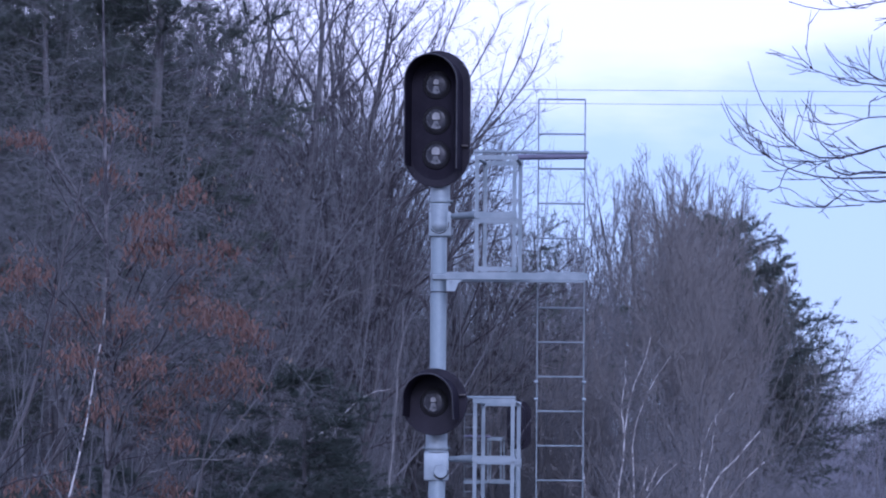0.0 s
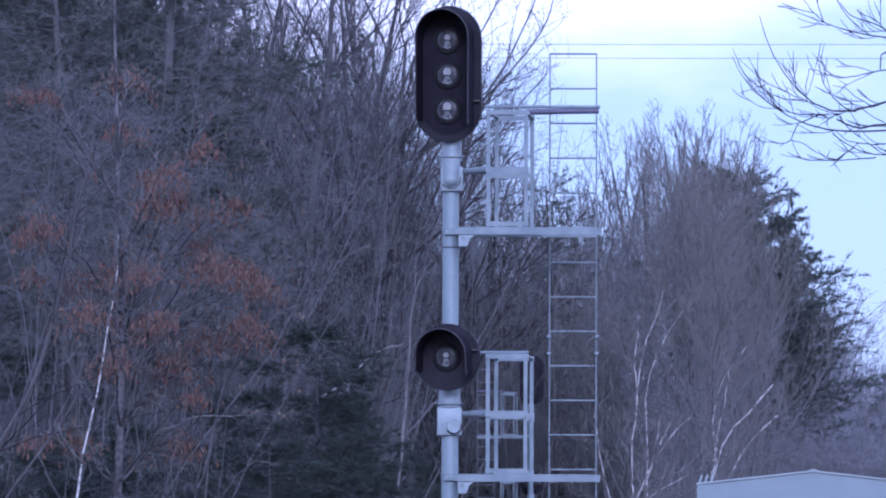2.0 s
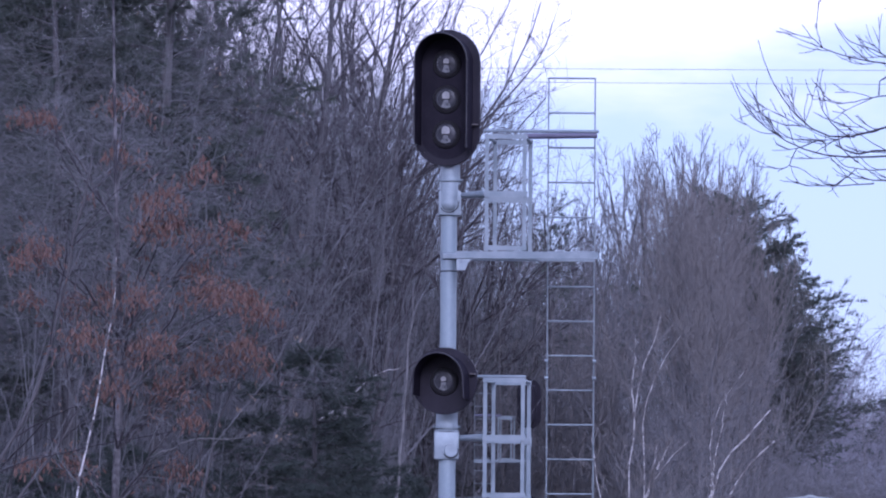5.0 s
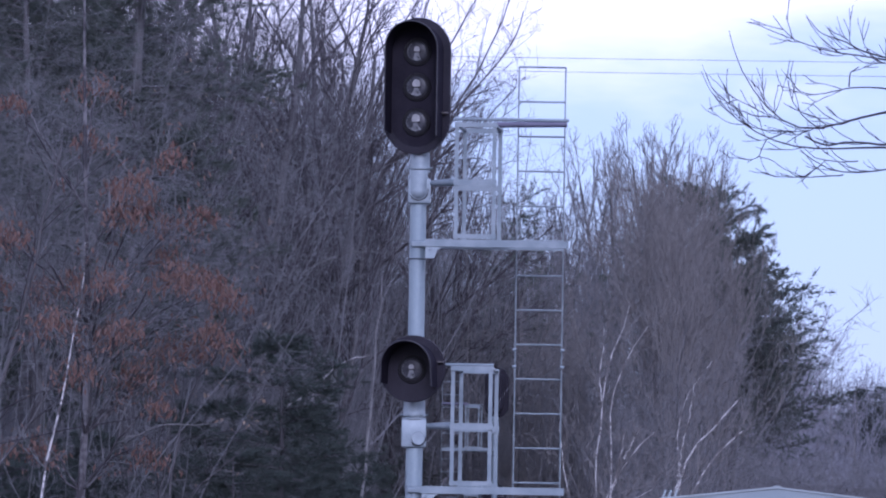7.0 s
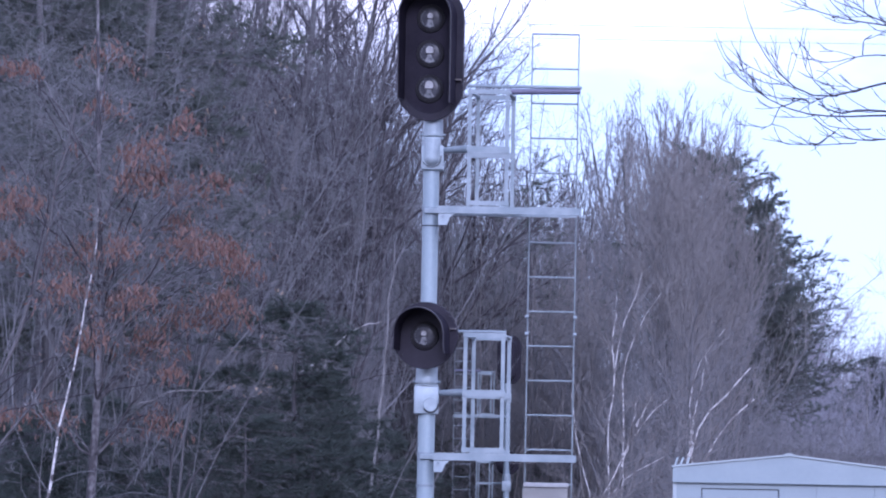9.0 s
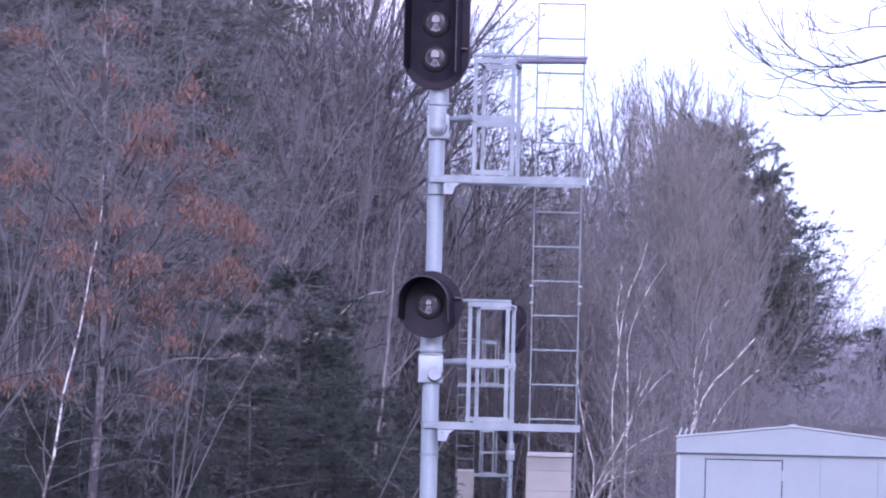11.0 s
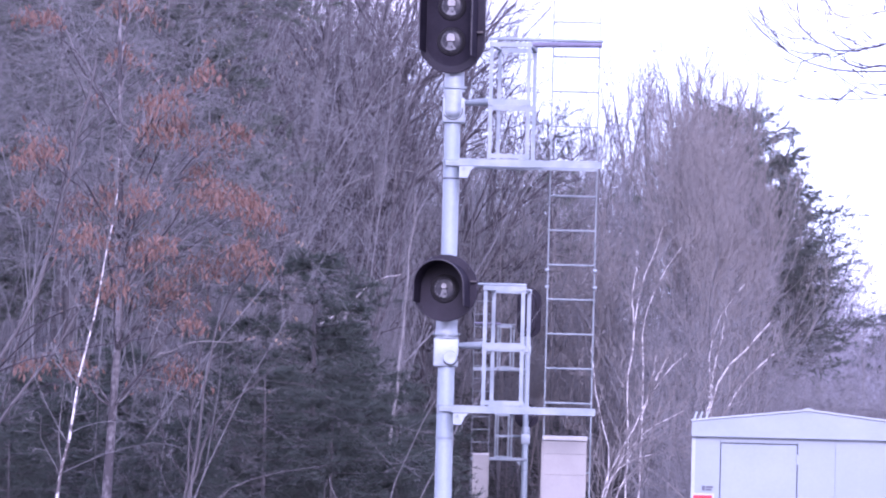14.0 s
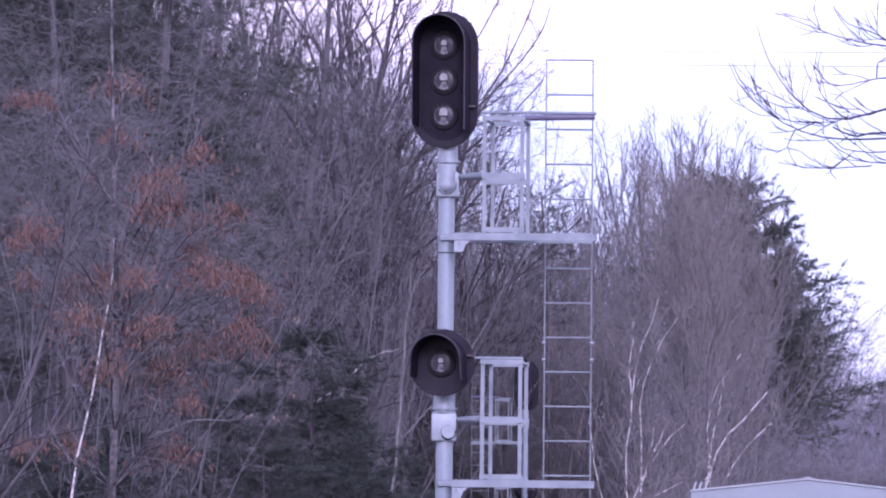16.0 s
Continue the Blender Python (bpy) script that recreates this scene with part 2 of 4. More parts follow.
def shoots(rng, start, way, length, radius, n, wobble, lift, taper=0.25):
    """Grows m wandering lines from start along way. lift bends them up (or down)."""
    m = len(start)
    pts, w = [start], way.copy()
    for s in range(n - 1):
        w = unit(w + rng.normal(0, wobble, (m, 3)) + np.array([0, 0, lift]))
        pts.append(pts[-1] + w * (length / (n - 1))[:, None])
    P = np.stack(pts, 1)
    R = radius[:, None] * np.linspace(1, taper, n)[None]
    return P, R


def offshoots(rng, P, R, count, angle, ratio, thin, first=0.25, last=1.0, up=0.0, flat=0.0):
    """Starts, ways, lengths and radii of side branches of the lines P."""
    m, n, _ = P.shape
    which = np.repeat(np.arange(m), count)
    t = rng.uniform(first, last, len(which)) * (n - 1.001)
    i = t.astype(int)
    f = (t - i)[:, None]
    start = P[which, i] * (1 - f) + P[which, i + 1] * f
    tang = unit(P[which, i + 1] - P[which, i])
    side = unit(np.cross(tang, rng.normal(0, 1, tang.shape)))
    side[:, 2] *= 1 - flat
    side = unit(side)
    a = np.radians(rng.normal(angle, angle * 0.25, len(which)))[:, None]
    way = unit(tang * np.cos(a) + side * np.sin(a) + np.array([0, 0, up]))
    span = np.linalg.norm(P[which, -1] - P[which, 0], axis=1)
    length = span * ratio * rng.uniform(0.55, 1.25, len(which)) * (1.15 - 0.6 * t / (n - 1))
    radius = np.maximum(R[which, i] * thin, 0.003)
    return start, way, length, radius


def kites(rng, centre, along, size, slim=0.5):
    """Small folded leaves: two triangles each, hanging along the given ways."""
    m = len(centre)
    side = unit(np.cross(along, rng.normal(0, 1, (m, 3))))
    nor = np.cross(along, side)
    L = (size * rng.uniform(0.7, 1.3, m))[:, None]
    a, tip = centre, centre + along * L
    mid = centre + along * L * 0.5 + nor * L * 0.12
    V = np.stack([a, mid + side * L * slim * 0.5 - nor * L * 0.2, tip, mid - side * L * slim * 0.5 - nor * L * 0.2], 1).reshape(-1, 3)
    i = np.arange(m)[:, None] * 4
    return V, np.concatenate([i + [0, 1, 2], i + [0, 2, 3]], 1).reshape(-1, 3)


def blades(rng, centre, along, count, length, width, spread):
    """Tufts of needles: thin triangles fanning out from each centre."""
    c = np.repeat(centre, count, 0)
    w = unit(np.repeat(along, count, 0) + rng.normal(0, spread, (len(c), 3)))
    side = unit(np.cross(w, rng.normal(0, 1, w.shape))) * width / 2
    L = (length * rng.uniform(0.6, 1.2, len(c)))[:, None]
    V = np.stack([c - side, c + side, c + w * L], 1).reshape(-1, 3)
    return V, np.arange(len(V)).reshape(-1, 3)


# ---- ground: flat along the line, a wooded slope behind it that falls away to the right ----
def ground_z(x, y):
    x, y = np.asarray(x, float), np.asarray(y, float)
    az = x / np.maximum(y, 1.0)
    crest = np.interp(az, [-0.25, -0.10, -0.06, -0.035, 0.0, 0.014, 0.030, 0.045, 0.075, 0.10, 0.25], [26, 23, 19.5, 16.5, 14.5, 13, 9.5, 6.5, 5.0, 5.0, 5.5])
    foot = np.interp(az, [-0.03, -0.014, -0.008, 0.027, 0.034, 0.042, 0.12], [78, 95, 124, 124, 100, 80, 85])
    s = np.clip((y - foot) / 110, 0, 1)
    s = s * s * (3 - 2 * s)
    far = np.clip((y - 300) / 250, 0, 1)
    far = far * far * (3 - 2 * far) * np.interp(az, [0.0, 0.06, 0.085, 0.12, 0.3], [4, 8.5, 12, 15, 20])
    rough = 0.35 * np.sin(x * 0.31 + y * 0.11) * np.sin(y * 0.23 - x * 0.07) * s
    back_off = np.clip((y + 5) / 20, 0, 1)
    lift = np.clip((y - 60) / 50, 0, 1)
    return (crest * s + far + rough + 0.16 * lift * lift * (3 - 2 * lift)) * back_off


gx = np.concatenate([[-4000, -1500, -600, -250], np.linspace(-120, -32, 12), np.linspace(-30, 30, 61), np.linspace(32, 120, 12), [250, 600, 1500, 4000]])
gy = np.concatenate([[-4000, -800, -150, -20], np.linspace(0, 70, 15), np.linspace(72, 220, 75), np.linspace(225, 700, 40), [900, 1500, 2500, 4500]])
GX, GY = np.meshgrid(gx, gy)
GZ = ground_z(GX, GY)
nx, ny = len(gx), len(gy)
gi = (np.arange(ny - 1)[:, None] * nx + np.arange(nx - 1)[None]).ravel()
tagged(tri_part("ground", np.stack([GX, GY, GZ], -1), np.concatenate([np.stack([gi, gi + 1, gi + nx + 1], 1), np.stack([gi, gi + nx + 1, gi + nx], 1)]), LITTER, None, smooth=True),
       "brown leaf-littered ground rising to a wooded slope", "ground", kind="structure")


# ---- railway signal: mast, two heads, two platforms, ladder with climbing guard ----
def stadium(hw, hh, n=14):
    """Outline of an upright oval: half circles over and under straight sides."""
    s = hh - hw
    up = [(hw * math.cos(a), s + hw * math.sin(a)) for a in np.linspace(0, math.pi, n)]
    down = [(hw * math.cos(a), -s + hw * math.sin(a)) for a in np.linspace(math.pi, 2 * math.pi, n)]
    return up + (down if s > 1e-6 else down[1:-1])


def plate(outline, y0, y1, bevel=0.0):
    bm = bmesh.new()
    face = bm.faces.new([bm.verts.new((x, y0, z)) for x, z in outline])
    out = bmesh.ops.extrude_face_region(bm, geom=[face])
    bmesh.ops.translate(bm, vec=(0, y1 - y0, 0), verts=[v for v in out["geom"] if isinstance(v, bmesh.types.BMVert)])
    bmesh.ops.recalc_face_normals(bm, faces=bm.faces)
    if bevel:
        rim = [e for e in bm.edges if abs(e.verts[0].co.y - e.verts[1].co.y) < 1e-6]
        bmesh.ops.bevel(bm, geom=rim, offset=bevel, segments=2, affect="EDGES")
    return bm


def hood_shell(path, y_back, reach, thick=0.007):
    """A sheet hood along an open outline, reaching forward by reach(i) at each point."""
    bm = bmesh.new()
    rows = []
    n = len(path)
    for i, (x, z) in enumerate(path):
        a, b = path[max(i - 1, 0)], path[min(i + 1, n - 1)]
        t = Vector((b[0] - a[0], 0, b[1] - a[1])).normalized()
        nor = Vector((t.z, 0, -t.x)) * thick
        p = Vector((x, y_back, z))
        q = Vector((x, y_back - reach(i / (n - 1)), z))
        rows.append([bm.verts.new(v) for v in (p, q, q + nor, p + nor)])
    for r, s in zip(rows, rows[1:]):
        for k in range(4):
            bm.faces.new((r[k], r[(k + 1) % 4], s[(k + 1) % 4], s[k]))
    for r in (rows[0], rows[-1]):
        bm.faces.new(r)
    bmesh.ops.recalc_face_normals(bm, faces=bm.faces)
    return bm


def add_lens(parent, z, cap=1.0):
    """A lens unit: dark bezel, opaque glass, and pale and dark pieces on it shaped like its reflections."""
    bm = bmesh.new()
    for r0, r1, y0, y1 in ((0.128, 0.120, -0.022, -0.045), (0.112, 0.106, -0.045, -0.056)):
        rod(bm, (0, y0, z), (0, y1, z), r0, r1, 28)
    lens = smooth(part("lens_unit", bm, RUBBER, parent, "dark ringed signal lens, unlit"))
    bm = bmesh.new()
    bmesh.ops.create_uvsphere(bm, u_segments=24, v_segments=10, radius=0.095)
    bmesh.ops.scale(bm, vec=(1, 0.16, 1), verts=bm.verts)
    bmesh.ops.translate(bm, vec=(0, -0.056, z), verts=bm.verts)
    smooth(part("lens", bm, LENS, lens, "unlit clear glass lens"))
    # added plates: bright reflections in the glass, with the dark gaps between them
    bm = bmesh.new()
    rod(bm, (0.002, -0.074, z + 0.030 * cap), (0.002, -0.079, z + 0.030 * cap), 0.036 * cap, 0.031 * cap, 20)
    box(bm, 0.002 - 0.034 * cap, 0.002 + 0.034 * cap, -0.0785, -0.074, z + 0.002, z + 0.030 * cap, 0.003)
    smooth(part("upper_glint", bm, LENS_GLINT, lens, "pale upper reflection in the lens"))
    bm = plate([(-0.016, z - 0.008), (0.020, z - 0.008), (0.024, z - 0.030), (0.050 * cap, z - 0.072), (0.0, z - 0.086), (-0.046 * cap, z - 0.066), (-0.020, z - 0.034)], -0.070, -0.076, 0.002)
    part("lower_glint", bm, LENS_SHEEN, lens, "pale lower reflection in the lens")
    bm = box(bmesh.new(), -0.030, 0.038, -0.080, -0.072, z - 0.009, z + 0.001, 0.002)
    part("glint_gap", bm, RUBBER, lens, "dark band between the lens reflections")
    bm = rod(bmesh.new(), (0.012, -0.077, z - 0.044), (0.018, -0.0775, z - 0.062), 0.005, sides=8)
    part("glint_slot", bm, RUBBER, lens, "dark slot in the lower lens reflection")
    bm = bmesh.new()
    for a0 in np.linspace(2.2, 4.1, 7):
        rod(bm, (0.080 * math.cos(a0), -0.066, z + 0.080 * math.sin(a0)), (0.080 * math.cos(a0 + 0.2), -0.066, z + 0.080 * math.sin(a0 + 0.2)), 0.005, sides=6)
    part("edge_glint", bm, LENS_SHEEN, lens, "pale reflection along the lens edge")


def signal_head(parent, m, hw, hh, lenses, path, label):
    head = part("signal_head", plate(stadium(hw, hh), -0.02, 0.02, 0.008), BLACK, parent, label)
    head.matrix_basis = m
    smooth(head, 30)
    smooth(part("back_box", plate(stadium(hw * 0.62, hh - hw * 0.38), 0.0202, 0.26, 0.03), BLACK, head, "black lamp housing"), 30)
    if hh > hw * 1.5:
        smooth(part("face_plate", plate(stadium(hw * 0.78, hh - hw * 0.22), -0.024, -0.0202), BLACK_IN, head, "matt black face plate"), 30)
    smooth(part("hood", hood_shell(path, -0.0205, lambda s: 0.30 + 0.05 * math.sin(math.pi * s)), HOOD, head, "black sheet-metal hood"), 50)
    rim = np.array([[(x, -0.0205 - 0.30 - 0.05 * math.sin(math.pi * i / (len(path) - 1)), z) for i, (x, z) in enumerate(path)]])
    v, f = tubes(rim, np.full(rim.shape[:2], 0.0062), 8)
    tri_part("hood_rim", v, f, RIM, head, "glossy hood rim with a pale sky glint in its colour", smooth=True)
    for z, cap in lenses:
        add_lens(head, z, cap)
    low = min(p[1] for p in path)
    for s in (-1, 1):
        x = hw * 0.95
        bm = box(bmesh.new(), min(s * x, s * 0.236), max(s * x, s * 0.236), -0.075, -0.0225, low + 0.22, low + 0.233)
        part("hood_bracket", bm, RUST, head, "small worn hood bracket")
    for a in (40, 140, 220, 320):
        bm = rod(bmesh.new(), (hw * 0.9 * math.cos(radians(a)), -0.022, hw * 0.9 * math.sin(radians(a)) + (hh - hw) * (1 if a < 180 else -1)), (hw * 0.9 * math.cos(radians(a)), -0.034, hw * 0.9 * math.sin(radians(a)) + (hh - hw) * (1 if a < 180 else -1)), 0.010, sides=8)
        part("bolt", bm, RUBBER, head)
    return head


def head_mount(parent, x0, x1, top, elbow, r, hanging):
    """The sleeve, elbow and clamp under a signal head; x0 to x1 is the clamp's width. hanging: the elbow comes down over the clamp."""
    mid, half = (x0 + x1) / 2, (x1 - x0) / 2
    mount = smooth(part("head_mount", rod(bmesh.new(), (mid, -0.02, top), (mid, -0.02, top - 0.150), half * 0.86, half * 0.90, 28), CAST, parent, "pale cast mounting sleeve"))
    for z in (top - 0.128, top - 0.160):
        smooth(part("collar", rod(bmesh.new(), (mid, -0.02, z), (mid, -0.02, z - 0.014), half * 0.95, sides=28), CAST, mount, "cast collar ring"), 30)
    smooth(part("clamp", box(bmesh.new(), x0, x1, -0.105, 0.085, top - (0.455 if hanging else 0.425), top - (0.235 if hanging else 0.176), 0.014), CAST, mount, "cast clamp plate"))
    low = top - 0.345
    bm = bmesh.new()
    if hanging:
        rod(bm, (elbow, -0.075, top - 0.175), (elbow, -0.075, low), r, r, 28)
        ball = bmesh.ops.create_uvsphere(bm, u_segments=28, v_segments=14, radius=r * 0.999)
        bmesh.ops.translate(bm, vec=(elbow, -0.075, low), verts=ball["verts"])
    else:
        rod(bm, (elbow, -0.100, low), (elbow, -0.135, low), r, r * 0.93, 28)
    smooth(part("elbow", bm, CAST, mount, "rounded cast elbow"))
    # dark line along the lower side of the elbow
    arc = [[(elbow + (r + 0.005) * math.cos(a), -0.110, low + (r + 0.005) * math.sin(a)) for a in np.linspace(-2.6, 0.2, 16)]]
    v, f = tubes(np.array(arc), np.full((1, 16), 0.0045), 6)
    tri_part("dark_outline", v, f, RUBBER, mount, "dark outline round the elbow's lower side", smooth=True)
    for s in (-1, 1):
        bm = rod(bmesh.new(), (mid + s * half * 1.12, -0.02, top - 0.137), (mid + s * half * 0.9, -0.02, top - 0.137), 0.011, sides=8)
        part("set_screw", bm, GALV, mount)
    return mount


def platform(parent, z, rail_to, top):
    """A side platform: two channels, open grating, a cage of angle irons, an arm to the mast."""
    deck = part("platform", channel(bmesh.new(), 0.09, 1.355, -0.30, z - 0.075, z - 0.012, 0.045), GALV, parent, "galvanised steel side platform")
    part("rear_channel", channel(bmesh.new(), 0.09, 1.340, 0.30, z - 0.060, z, -0.045), GALV, deck, "galvanised rear channel")
    bm = bmesh.new()
    for x in np.arange(0.14, 0.86, 0.045):
        box(bm, x, x + 0.006, -0.288, 0.288, z - 0.03, z - 0.004)
    for y in (-0.15, 0.0, 0.15):
        box(bm, 0.12, 0.86, y, y + 0.008, z - 0.026, z - 0.008)
    part("grating", bm, GALV, deck, "open steel grating")
    bm = plate([(0.10, z - 0.08), (0.24, z - 0.08), (0.20, z - 0.115), (0.175, z - 0.18), (0.10, z - 0.18)], -0.29, -0.275)
    part("bracket", bm, CAST, deck, "plate bracket")
    bm = rod(bmesh.new(), (0.14, -0.30, z - 0.1), (0.14, -0.315, z - 0.1), 0.012, sides=8)
    part("bolt", bm, GALV, deck)
    bm = box(bmesh.new(), -0.03, 0.12, -0.10, 0.10, z - 0.07, z - 0.02, 0.01)
    part("mast_clamp", bm, GALV, deck)
    for x, y in ((0.362, -0.29), (0.695, -0.29), (0.442, 0.29), (0.758, 0.29)):
        bm = bmesh.new()
        box(bm, x - 0.017, x + 0.017, y, y + 0.006, z - 0.01, top)
        box(bm, x - 0.017, x - 0.011, y + 0.006, y + 0.045, z - 0.01, top)
        part("cage_post", bm, GALV, deck, "angle-iron cage post")
    for y, a, b, zz in ((-0.296, 0.34, 0.72, top), (0.296, 0.42, 0.78, top), (-0.296, 0.34, 0.72, z + 0.04), (0.296, 0.42, 0.78, z + 0.03)):
        bm = box(bmesh.new(), a, b, y - 0.005, y + 0.005, zz - 0.042, zz)
        part("cage_rail", bm, GALV, deck, "flat cage rail")
    for (xa, xb) in ((0.36, 0.442), (0.695, 0.758)):
        bm = rod(bmesh.new(), (xa, -0.28, top - 0.02), (xb, 0.28, top - 0.02), 0.016, sides=8)
        part("cage_tie", bm, GALV, deck)
    smooth(part("stay_arm", rod(bmesh.new(), (0.05, 0.0, top - 0.53), (0.36, -0.27, top - 0.53), 0.019, 0.036, 12), GALV, deck, "tubular stay arm"), 30)
    part("cage_rail", box(bmesh.new(), 0.34, 0.72, -0.31, -0.302, top - 0.560, top - 0.505), GALV, deck)
    part("cage_rail", box(bmesh.new(), 0.34, 0.77, 0.27, 0.278, top - 0.565, top - 0.515), GALV, deck)
    if rail_to:
        smooth(part("handrail", rod(bmesh.new(), (0.33, -0.26, top + 0.032), (rail_to, -0.26, top + 0.032), 0.014, sides=10), GALV, deck), 30)
        smooth(part("handrail", rod(bmesh.new(), (0.70, 0.26, top + 0.032), (rail_to, 0.20, top + 0.040), 0.026, sides=12), RAIL, deck, "dark violet-grey tubular handrail"), 30)
    else:
        bm = rod(bmesh.new(), (0.29, -0.26, top + 0.012), (0.72, -0.26, top + 0.012), 0.013, sides=10)
        smooth(part("handrail", bm, GALV, deck), 30)
    return deck


def railway_signal(m, label):
    sig = thing("railway_signal", m, label, "signal", "railway signals beside the line")
    bm = bmesh.new()
    rod(bm, (0.03, 0, 0), (0.03, 0, 2.75), 0.078, 0.075, 32)
    rod(bm, (0.03, 0, 2.75), (0.03, 0, 5.20), 0.073, 0.071, 32)
    mast = smooth(part("mast", bm, POLE, sig, "pale grey tubular steel mast"), 30)
    for z in (4.565, 4.41, 2.385, 2.10):
        thin = 0.005 if z == 4.41 else 0.010
        bm = rod(bmesh.new(), (0.03, 0, z - thin), (0.03, 0, z + thin), 0.076 if z == 4.41 else 0.083, sides=28)
        smooth(part("band", bm, GALV if z != 4.41 else RUBBER, mast, "steel band clamp"), 30)
    bm = bmesh.new()
    box(bm, -0.12, 0.18, -0.15, 0.15, 0, 0.03)
    part("base_plate", bm, GALV, mast)
    arch = [(-0.235, -0.42)] + [(0.235 * math.cos(a), 0.31 + 0.235 * math.sin(a)) for a in np.linspace(math.pi, 0, 22)] + [(0.235, -0.47)]
    signal_head(sig, pose(0.006, -0.14, 5.945, 0, 0, -11), 0.30, 0.612, ((0.302, 0.72), (-0.012, 1.0), (-0.325, 1.05)), arch, "black oval three-lens signal head")
    tunnel = [(-0.228, -0.135), (-0.224, -0.06)] + [(0.222 * math.cos(a), 0.012 + 0.222 * math.sin(a)) for a in np.linspace(math.pi, 0, 26)] + [(0.224, -0.07), (0.230, -0.165)]
    signal_head(sig, pose(0.004, -0.24, 3.424, 0, 0, -11), 0.298, 0.2981, ((-0.004, 0.66),), tunnel, "black round single-lens signal head")
    head_mount(sig, -0.062, 0.138, 5.36, 0.030, 0.080, True)
    head_mount(sig, -0.086, 0.134, 3.16, 0.062, 0.062, False)
    platform(sig, 4.585, 1.352, 5.615)
    platform(sig, 2.400, 0.0, 3.455)
    ladder = smooth(part("ladder", joined_rods([((x, 0.36, 0.0), (x, 0.36, 6.185)) for x in (0.919, 1.337)], 0.0068), LADDER, sig, "slim galvanised steel ladder"), 30)
    for k in range(19):
        z = 6.182 - 0.3135 * min(k, 6) - 0.3095 * max(k - 6, 0)
        bm = rod(bmesh.new(), (0.919, 0.36, z), (1.337, 0.36, z), 0.0085, sides=8)
        smooth(part("rung", bm, LADDER, ladder), 30)
    for x, s in ((0.919, -1), (1.337, 1)):
        for z in (3.635, 3.482):
            bm = rod(bmesh.new(), (x - s * 0.01, 0.345, z), (x + s * 0.022, 0.345, z), 0.013, sides=8)
            part("splice_bolt", bm, CAST, ladder)
    for z in (2.37, 4.56):
        for x in (0.93, 1.32):
            bm = box(bmesh.new(), x - 0.012, x + 0.012, 0.30, 0.355, z - 0.03, z)
            part("ladder_tie", bm, GALV, ladder)
    bm = bmesh.new()
    box(bm, 0.905, 1.308, 0.262, 0.300, 2.108, 2.150, 0.008)
    guard = part("climbing_guard", bm, CAP, sig, "beige boarded climbing guard with a pale cap")
    zt = 2.102
    for h in (0.115, 0.185, 0.29, 0.29, 0.29, 0.29, 0.29, 0.25):
        bm = box(bmesh.new(), 0.912, 1.302, 0.275, 0.297, zt - h + 0.002, zt, 0.0015)
        part("board", bm, GUARD, guard)
        zt -= h
    bm = box(bmesh.new(), 0.90, 0.911, 0.27, 0.34, 0.10, 2.104)
    part("side_board", bm, GUARD, guard)
    return sig


def joined_rods(pairs, r, sides=10):
    bm = bmesh.new()
    for a, b in pairs:
        rod(bm, a, b, r, sides=sides)
    return bm


LENS = surface("clear_signal_glass", (0.06, 0.06, 0.072), (0.025, 0.025, 0.032), 18, 0.35, 0.0, 0.0, 60, spec=0.35)
# paler than the hood: some of the sky's glint is in the rim colour
RIM = surface("sky_glint_rim", (0.022, 0.020, 0.027), (0.060, 0.056, 0.066), 6, 0.3, 0.0, 0.0, 40, spec=0.45)
RUST = surface("worn_brown_bracket", (0.15, 0.130, 0.128), (0.10, 0.088, 0.086), 12, 0.6)
# the violet is the lens's colour fringe, put into the rail's base colour
RAIL = surface("violet_fringed_rail", (0.17, 0.16, 0.23), (0.13, 0.125, 0.18), 5, 0.5, 0.1)
near_signal = railway_signal(pose(0, 45, 0), "pale grey signal mast with two black heads and a side ladder")
far_signal = copy_thing(near_signal, pose(2.08, 123.5, 0.14, 0, 0, 180))
for piece in far_signal.children:
    if piece.name.startswith("climbing_guard"):
        piece.location.z += 0.34
        piece.location.y += 0.12
tagged(far_signal, "distant signal mast facing away, black heads and ladder")

# ---- equipment shed ----
SHED_AT = pose(4.341, 60, 0, 0, 0, -4.6)
shed = thing("equipment_shed", SHED_AT, "white sheet-metal equipment shed with a low gable roof", "shed")
HALF, DEEP = 1.356, 3.0
part("floor_frame", box(bmesh.new(), -HALF, HALF, 0, DEEP, 0, 0.18), SHED, shed)
for x0, x1 in ((-HALF, -1.031), (-0.111, 0.3315), (0.333, 1.0135), (1.015, HALF)):
    part("front_panel", box(bmesh.new(), x0, x1, 0, 0.05, 0.18, 2.37, 0.004), SHED, shed, "white enamelled wall panel")
part("front_lintel", box(bmesh.new(), -1.031, -0.111, 0.002, 0.05, 2.303, 2.37), SHED, shed)
part("front_backing", box(bmesh.new(), -HALF + 0.02, HALF - 0.02, 0.052, 0.07, 0.18, 2.37), GAP, shed)
door = part("door", box(bmesh.new(), -1.022, -0.122, 0.008, 0.048, 0.20, 2.290, 0.006), SHED, shed, "white flush metal door, closed")
for z in (2.12, 1.25, 0.40):
    part("hinge", rod(bmesh.new(), (-0.116, 0.0, z - 0.06), (-0.116, 0.0, z + 0.06), 0.012, sides=10), SHED_ROOF, door)
part("door_handle", box(bmesh.new(), -0.97, -0.93, -0.04, 0.008, 1.02, 1.16, 0.01), CAST, door)
for s in (-1, 1):
    part("side_wall", box(bmesh.new(), min(s * HALF, s * (HALF - 0.05)), max(s * HALF, s * (HALF - 0.05)), 0.072, DEEP - 0.05, 0.18, 2.37), SHED, shed)
